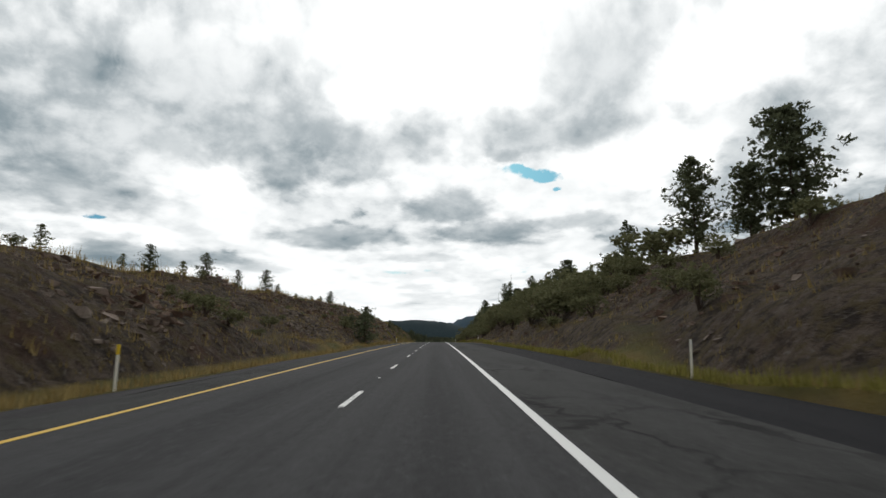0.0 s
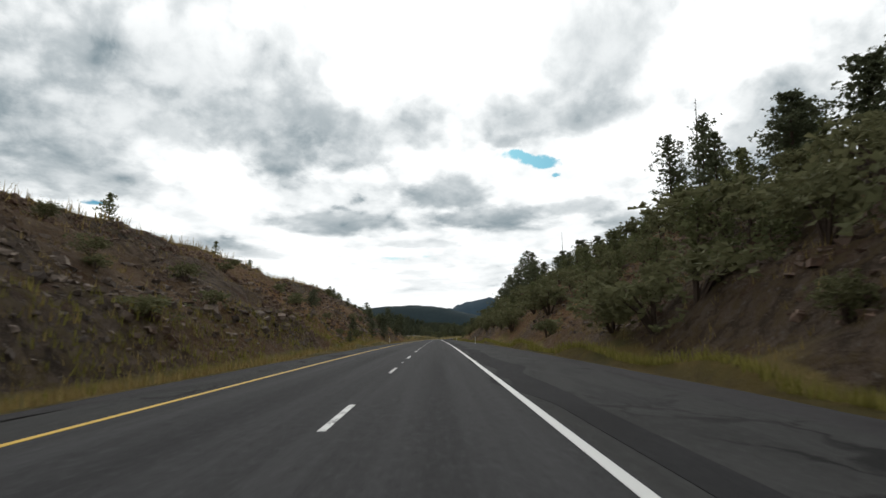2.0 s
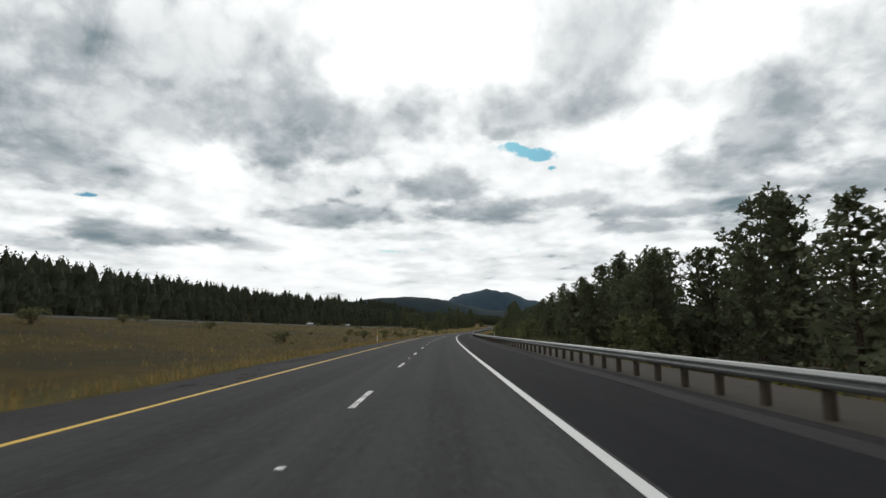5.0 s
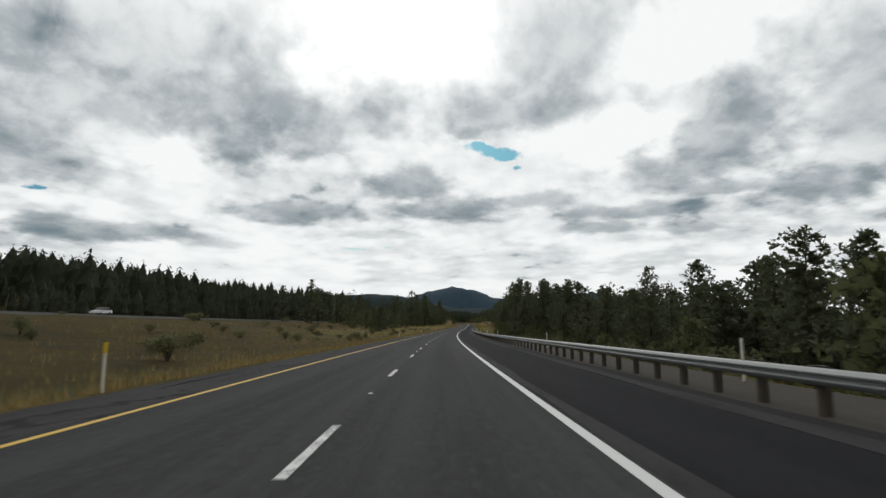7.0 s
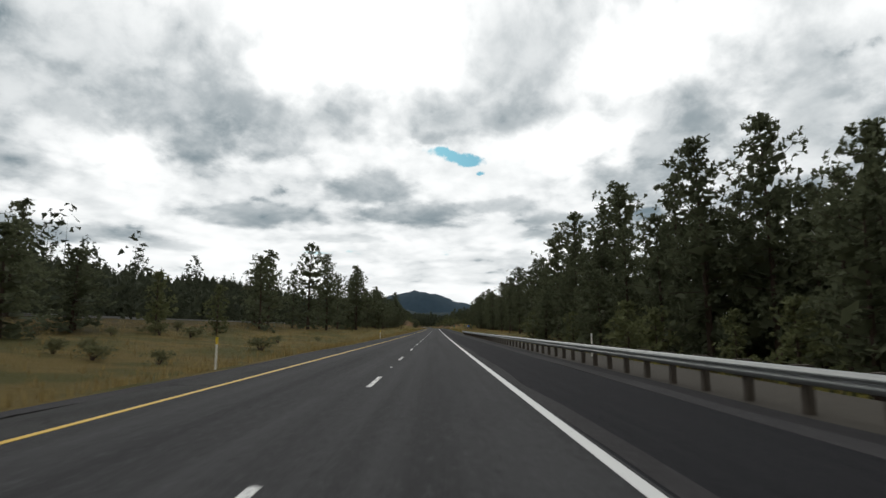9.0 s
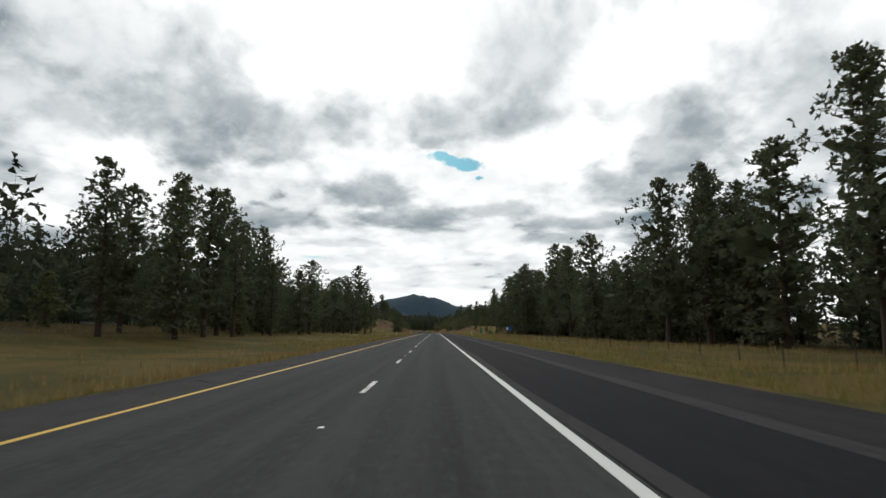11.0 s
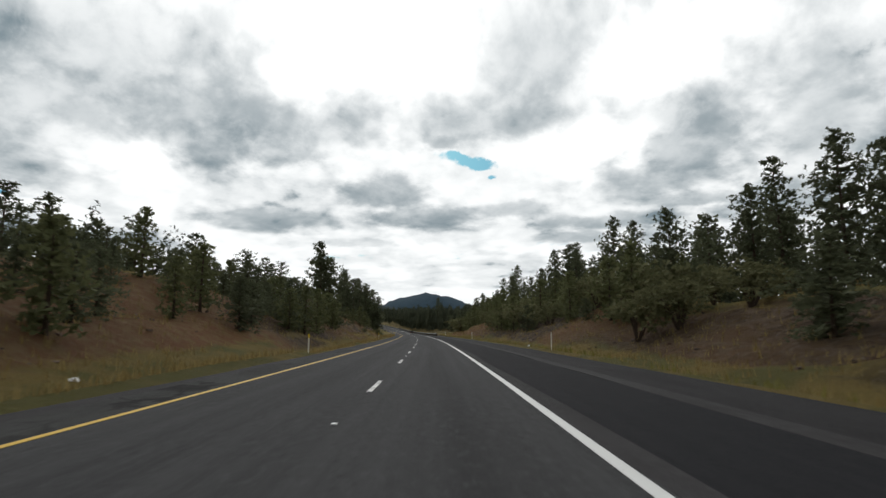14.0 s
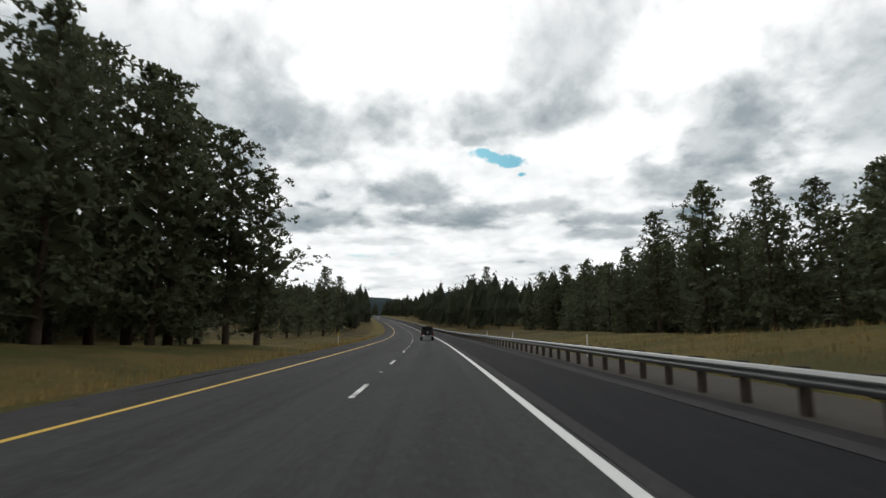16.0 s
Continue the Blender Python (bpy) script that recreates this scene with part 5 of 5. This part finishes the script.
# ------------------------------------------------------------------ roadside posts and signs
def delineator(s, u, yellow=False, h=1.22, lean=0.0):
    ob = new("marker_post")
    post = box_bm(0.085, 0.035, h, (0, 0, h / 2), 0.012)
    part("post", post, POST_WHITE, ob)
    if yellow:
        part("reflector", box_bm(0.095, 0.045, 0.30, (0, 0, h - 0.14), 0.012), POST_YELLOW, ob, "yellow reflective top")
    else:
        part("reflector", box_bm(0.06, 0.012, 0.12, (0, -0.022, h - 0.12), 0.004), REFLECT_WHITE, ob, "small white reflector")
    m = spot_on(s, u, 0.05)
    if lean:
        m = m @ pose(0, 0, 0, 0, lean, 0)
    ob.matrix_basis = m
    return tagged(ob, "white plastic marker post with a yellow top" if yellow else "white plastic marker post at the road edge", "marker post", "marker posts")


for s_ in (15.8, 119.7, 212, 308, 398, 585.3, 665, 734, 821, 880.5, 947.6, 1013, 1256.5, 1336.5, 1403.4, 1476.7, 1540.5, 1619.1, 1696):
    delineator(s_, -9.0, True, 1.3)
for s_, u_ in ((19.4, 9.0), (123, 9.0), (211, 6.7), (303, 6.7), (398, 6.7), (1264.5, 9.0), (1345, 9.0), (1406.7, 9.0), (1479.7, 9.0), (1545.5, 9.0), (1623.3, 9.0)):
    delineator(s_, u_, False, 1.35, 2.0 if s_ == 19.4 else 0.0)
for s_ in (607, 648, 679, 735, 764, 809, 838, 879.5, 954.6, 1670.3, 1695.3, 1715.8):
    delineator(s_, 8.3, False, 1.4)


# ------------------------------------------------------------------ vehicles
def wheel(parent, x, y, r, w):
    ob = part("wheel", cyl_bm(r, r, w, 20, pose(x, y, r, 0, 90, 0), 0.02), RUBBER, parent, "black tyre")
    part("rim", cyl_bm(r * 0.6, r * 0.55, w * 1.04, 16, pose(x, y, r, 0, 90, 0)), CHROME, ob, "metal rim")
    return ob


def extrude_side(points, width, bevel=0.05, taper=()):
    """A body from its outline seen from the side (y forward, z up)."""
    bm = bmesh.new()
    left = [bm.verts.new((-width / 2, y, z)) for y, z in points]
    right = [bm.verts.new((width / 2, y, z)) for y, z in points]
    n = len(points)
    bm.faces.new(left)
    bm.faces.new(right[::-1])
    for i in range(n):
        k = (i + 1) % n
        bm.faces.new((left[k], left[i], right[i], right[k]))
    for v in bm.verts:
        for z0, z1, f in taper:
            if v.co.z > z0:
                v.co.x *= 1 - f * min(1, (v.co.z - z0) / (z1 - z0))
    bmesh.ops.recalc_face_normals(bm, faces=bm.faces)
    bmesh.ops.bevel(bm, geom=bm.edges[:], offset=bevel, segments=2, affect="EDGES", clamp_overlap=True)
    return bm


def dark_suv(s, u):
    """A boxy dark off-road vehicle seen from behind."""
    ob = new("off_road_vehicle")
    part("body", extrude_side([(-2.0, 0.5), (2.1, 0.5), (2.15, 1.0), (1.0, 1.12), (-2.0, 1.12)], 1.72, 0.05), CAR_DARK, ob)
    part("cabin", extrude_side([(-1.98, 1.12), (0.75, 1.12), (0.35, 1.86), (-1.95, 1.86)], 1.62, 0.06, ((1.12, 1.86, 0.10),)), CAR_DARK, ob, "dark hard top")
    part("rear_window", box_bm(1.15, 0.03, 0.42, (0, -2.0, 1.52), 0.02), GLASS_DARK, ob, "tinted rear window")
    part("bumper", box_bm(1.7, 0.16, 0.2, (0, -2.1, 0.58), 0.03), CHROME, ob, "bright steel rear bumper")
    spare = part("spare_wheel", cyl_bm(0.38, 0.38, 0.22, 24, pose(0.05, -2.16, 1.05, 90, 0, 0), 0.03), RUBBER, ob, "black spare wheel on the tailgate")
    part("hub", cyl_bm(0.16, 0.14, 0.24, 16, pose(0.05, -2.17, 1.05, 90, 0, 0)), CHROME, spare)
    for x in (-0.74, 0.74):
        part("tail_light", box_bm(0.14, 0.06, 0.22, (x, -2.02, 0.92), 0.015), RED_LENS, ob, "red tail light")
        for y in (-1.25, 1.35):
            wheel(ob, x, y, 0.39, 0.24)
    part("number_plate", box_bm(0.3, 0.02, 0.15, (-0.45, -2.2, 0.66), 0.004), SIGN_WHITE, ob, "small pale plate with a plain bar")
    x, y = plan(s, u)
    ob.matrix_basis = pose(float(x), float(y), float(road_z(s)) + 0.005, math.degrees(math.atan(0.0)), 0, -math.degrees(float(heading(s))))
    return tagged(ob, "dark boxy off-road vehicle with a spare wheel behind, on the lane", "car")


def white_car(s, u, name, label, long=4.6, h=1.45):
    ob = new(name)
    L = long / 2
    part("body", extrude_side([(-L, 0.35), (L, 0.35), (L, 0.75), (L - 1.3, 0.92), (-L + 0.2, 0.98), (-L, 0.85)], 1.78, 0.06), CAR_WHITE, ob)
    cab = part("cabin", extrude_side([(-L + 0.5, 0.95), (L - 1.25, 0.92), (L - 2.1, h), (-L + 1.1, h)], 1.62, 0.05, ((0.95, h, 0.15),)), GLASS_DARK, ob, "dark glass cabin")
    part("roof", box_bm(1.36, long * 0.36, 0.05, (0, -0.45, h + 0.005), 0.02), CAR_WHITE, cab, "white roof")
    for x in (-0.78, 0.78):
        for y in (-L + 0.85, L - 0.85):
            wheel(ob, x, y, 0.33, 0.22)
    for x in (-0.65, 0.65):
        part("headlight", box_bm(0.3, 0.06, 0.14, (x, L - 0.02, 0.68), 0.02), REFLECT_WHITE, ob, "clear headlight")
    x, y = plan(s, u)
    z = float(road_z(s)) + float(knots(s, RISE_LEFT)) + 0.55 + 0.005
    ob.matrix_basis = pose(float(x), float(y), z, 0, 0, 180 - math.degrees(float(heading(s))))
    return tagged(ob, label, "car", "cars on the opposite carriageway")


dark_suv(1715, 0.05)
white_car(758, -68, "car", "white car on the opposite carriageway")
white_car(825, -68, "car", "white car on the opposite carriageway")


# ------------------------------------------------------------------ mile sign, far sign, fence, litter
def mile_sign(s, u):
    ob = new("mile_sign")
    part("pole", box_bm(0.06, 0.06, 2.5, (0, 0.05, 1.2), 0.006), STEEL, ob, "steel pole")
    face = part("panel", box_bm(0.42, 0.02, 1.36, (0, 0, 1.86), 0.008), SIGN_GREEN, ob, "green panel with white numbers")
    for text, z, size in (("MILE", 2.36, 0.15), ("1", 2.02, 0.36), ("7", 1.66, 0.36), ("5", 1.30, 0.36)):
        cu = bpy.data.curves.new("letter", "FONT")
        cu.body, cu.size, cu.align_x, cu.align_y, cu.extrude = text, size, "CENTER", "CENTER", 0.003
        tmp = new("letter_curve", cu)
        me = bpy.data.meshes.new_from_object(tmp.evaluated_get(bpy.context.evaluated_depsgraph_get()))
        bpy.data.objects.remove(tmp)
        me.materials.clear()
        me.materials.append(SIGN_WHITE)
        part_mesh("lettering", me, face, "white lettering", pose(0, -0.0145, z, 90, 0, 0))
    ob.matrix_basis = spot_on(s, u, 0.05, 4)
    return tagged(ob, "tall green mile sign with white figures on a steel pole", "sign")


def blue_sign(s, u):
    ob = new("road_sign")
    for x in (-0.6, 0.6):
        part("pole", box_bm(0.07, 0.07, 2.6, (x, 0.05, 1.3), 0.006), STEEL, ob, "steel pole")
    face = part("panel", box_bm(1.7, 0.03, 1.1, (0, 0, 2.5), 0.01), SIGN_BLUE, ob, "blue panel with a pale patch")
    part("patch", box_bm(0.6, 0.01, 0.7, (-0.45, -0.021, 2.5), 0.003), SIGN_WHITE, face, "pale plain patch")
    ob.matrix_basis = spot_on(s, u, 0.05, 0)
    return tagged(ob, "small blue roadside sign near the trees", "sign")


mile_sign(1260, 11.0)
blue_sign(1285, 21.0)

fence = tagged(new("fence"), "line of thin dark fence stakes in the grass", "fence")
stake_bm = cyl_bm(0.045, 0.035, 1.5, 6, pose(0, 0, 0.55, 0, 0, 0))
stake_me = bpy.data.meshes.new("stake")
stake_bm.to_mesh(stake_me), stake_bm.free()
stake_me.materials.append(POST_WOOD)
FENCE_RNG = random.Random(8)
for i in range(40):
    s_ = 1150 + 5.3 * i + FENCE_RNG.uniform(-0.4, 0.4)
    part_mesh("stake", stake_me, fence, "", spot_on(s_, 20.5 + FENCE_RNG.uniform(-0.2, 0.2), 0.1) @ pose(0, 0, 0, FENCE_RNG.uniform(-4, 4), FENCE_RNG.uniform(-4, 4), 0))


def litter(s, u, size, seed):
    """A crumpled bag or bottle at the road edge."""
    rng = random.Random(seed)
    bm = bmesh.new()
    bmesh.ops.create_icosphere(bm, subdivisions=2, radius=size)
    for v in bm.verts:
        v.co *= rng.uniform(0.7, 1.15)
        v.co.z = max(v.co.z * 0.55, -size * 0.3)
    me = bpy.data.meshes.new("litter")
    bm.to_mesh(me), bm.free()
    me.materials.append(LITTER)
    ob = new("litter", me)
    ob.matrix_basis = spot_on(s, u, -size * 0.25, rng.uniform(0, 360))
    return tagged(ob, "crumpled pale plastic litter on the road edge", "litter", "litter")


for i, (s_, u_) in enumerate(((589, -8.8), (1259, 10.4), (868, -8.9), (1455, -11.5), (1525, -9.2), (88, 8.9), (240, 9.6), (1240, 13.5), (1352, 9.6), (1490, 9.2))):
    litter(s_, u_, 0.16, 60 + i)


# ------------------------------------------------------------------ dead trees
def dead_snag(s, u, z_top, seed):
    rng = random.Random(seed)
    h = z_top + float(road_z(s)) - ground_at(s, u)
    hp = Heap()
    hp.add(*tube([(0, 0, -0.3), (0.1, 0, h * 0.5), (-0.1, 0.1, h)], [0.22, 0.14, 0.03], 7))
    ob = new("dead_tree")
    part_mesh("trunk", mesh_of("trunk", hp.v, hp.f, DEAD_WOOD, True), ob)
    for i in range(16):
        z = h * rng.uniform(0.35, 0.97)
        g = rng.uniform(0, 6.28)
        ln = rng.uniform(0.5, 1.7) * (1.15 - z / h)
        lb = Heap()
        lb.add(*tube([(0, 0, z), (math.cos(g) * ln * 0.6, math.sin(g) * ln * 0.6, z + 0.1 * ln), (math.cos(g) * ln, math.sin(g) * ln, z + 0.45 * ln)], [0.05, 0.035, 0.01], 4))
        part_mesh("branch", mesh_of("branch", lb.v, lb.f, DEAD_WOOD), ob)
    ob.matrix_basis = spot_on(s, u, 0.05, rng.uniform(0, 360))
    return tagged(ob, "bare grey dead pine without needles", "tree", "dead trees")


dead_snag(392, 43.5, 37.5, 1)
dead_snag(281, 38, 36, 2)
dead_snag(732.5, 33, 12, 3)


# ------------------------------------------------------------------ loose rock on the cuts
def rocks(name, label, zones, seed):
    rng = np.random.default_rng(seed)
    verts, faces = [], []
    cube = np.array([(x, y, z) for x in (-1, 1) for y in (-1, 1) for z in (-1, 1)], float)
    quads = [(0, 1, 3, 2), (4, 6, 7, 5), (0, 4, 5, 1), (2, 3, 7, 6), (0, 2, 6, 4), (1, 5, 7, 3)]
    for s_a, s_b, u_a, u_b, count, size in zones:
        ss, us = rng.uniform(s_a, s_b, count), rng.uniform(u_a, u_b, count)
        # clusters follow ledges
        keep = rough_noise(ss, us * 2.5, 7, 33) > -0.15
        ss, us = ss[keep], us[keep]
        zs = land_z(ss, us)
        xs, ys = plan(ss, us)
        for x, y, z in zip(xs, ys, zs):
            k = size * min(1.5, rng.lognormal(0, 0.45))
            c = cube * rng.uniform(0.3, 1.2, (8, 3)) * np.array([1.2, 1.0, 0.7]) * k * 0.5
            a = rng.uniform(0, 6.28)
            t = rng.uniform(-0.4, 0.4)
            rot = np.array([[math.cos(a), -math.sin(a), 0], [math.sin(a), math.cos(a), 0], [0, 0, 1]]) @ np.array([[1, 0, 0], [0, math.cos(t), -math.sin(t)], [0, math.sin(t), math.cos(t)]])
            c = c @ rot.T + np.array([x, y, z - 0.05 * k])
            n = len(verts)
            verts += c.tolist()
            faces += [tuple(i + n for i in q) for q in quads]
    return tagged(new(name, mesh_of(name, verts, faces, ROCK)), label, "rock", kind="stuff")


rocks("rubble", "broken grey and brown rock on the road cuts", [
    (20, 430, -31, -12, 9000, 0.26), (150, 430, -30, -13, 4000, 0.42), (200, 420, -31, -13, 6000, 0.20), (200, 460, 12, 30, 4000, 0.20), (20, 150, -30, -14, 1200, 0.42), (150, 500, 13, 34, 2000, 0.42), (20, 430, -31, -14, 1500, 0.55), (20, 500, 12, 34, 4500, 0.26), (20, 500, 13, 36, 1200, 0.55),
    (1370, 1620, -29, -13, 700, 0.2), (1380, 1660, 12, 24, 700, 0.2)], 71)


# ------------------------------------------------------------------ grass
def grass(name, label, zones, mat, seed):
    rng = np.random.default_rng(seed)
    parts_v = []
    for s_a, s_b, u_a, u_b, count, h_a, h_b, blades in zones:
        ss, us = rng.uniform(s_a, s_b, count), rng.uniform(u_a, u_b, count)
        keep = rough_noise(ss, us * 3, 5, 44) > rng.uniform(-1, 0.35, count)
        ss, us = ss[keep], us[keep]
        zs = land_z(ss, us)
        xs, ys = plan(ss, us)
        base = np.stack([xs, ys, zs - 0.03], 1)
        hs = rng.uniform(h_a, h_b, len(ss))
        for _ in range(blades):
            g = rng.uniform(0, 6.28, len(ss))
            lean = rng.uniform(0.1, 0.55, len(ss)) * hs
            off = rng.normal(0, 0.10, (len(ss), 2))
            b0 = base + np.stack([off[:, 0], off[:, 1], 0 * g], 1)
            w = 0.012 + 0.032 * hs
            side = np.stack([-np.sin(g) * w, np.cos(g) * w, 0 * g], 1)
            tip = b0 + np.stack([np.cos(g) * lean, np.sin(g) * lean, hs * rng.uniform(0.7, 1.1, len(ss))], 1)
            parts_v.append(np.stack([b0 - side, b0 + side, tip], 1).reshape(-1, 3))
    verts = np.concatenate(parts_v)
    n = len(verts) // 3
    me = bpy.data.meshes.new(name)
    me.from_pydata(verts.tolist(), [], np.arange(n * 3).reshape(n, 3).tolist())
    me.materials.append(mat)
    me.update()
    return tagged(new(name, me), label, "grass", kind="stuff")


grass("dry_grass", "dry yellow grass on the verges and the median", [
    (-5, 1750, -13.5, -8.6, 24000, 0.18, 0.5, 3), (-5, 1750, 8.9, 12.5, 18000, 0.2, 0.5, 3), (-5, 1750, -10.6, -8.7, 14000, 0.25, 0.55, 4),
    (540, 1340, -45, -13, 14000, 0.2, 0.6, 3), (1130, 1420, 12, 34, 8000, 0.3, 0.7, 3),
    (20, 440, -33, -12, 9000, 0.25, 0.7, 3), (20, 500, 12, 36, 8000, 0.25, 0.7, 3),
    (20, 430, -33, -29, 2200, 0.6, 1.5, 2), (1340, 1640, -30, -13, 6000, 0.25, 0.6, 3), (1380, 1700, 12, 27, 6000, 0.25, 0.6, 3)], GRASS_MAT, 81)
grass("green_grass", "greener grass along the gravel edge", [
    (-5, 520, 8.7, 10.3, 14000, 0.25, 0.6, 5), (520, 1750, 8.9, 10.2, 6000, 0.2, 0.5, 4), (150, 320, -15, -10, 3000, 0.3, 0.7, 4), (1130, 1360, 9, 18, 3500, 0.2, 0.45, 3), (1180, 1330, -18, -9, 3500, 0.2, 0.45, 3)], GREEN_GRASS, 82)

# ------------------------------------------------------------------ the whole place at its final size
for ob in list(scene.objects):
    if ob.parent is None and ob.type in {"MESH", "EMPTY"}:
        ob.matrix_basis = Matrix.Scale(SCALE, 4) @ ob.matrix_basis
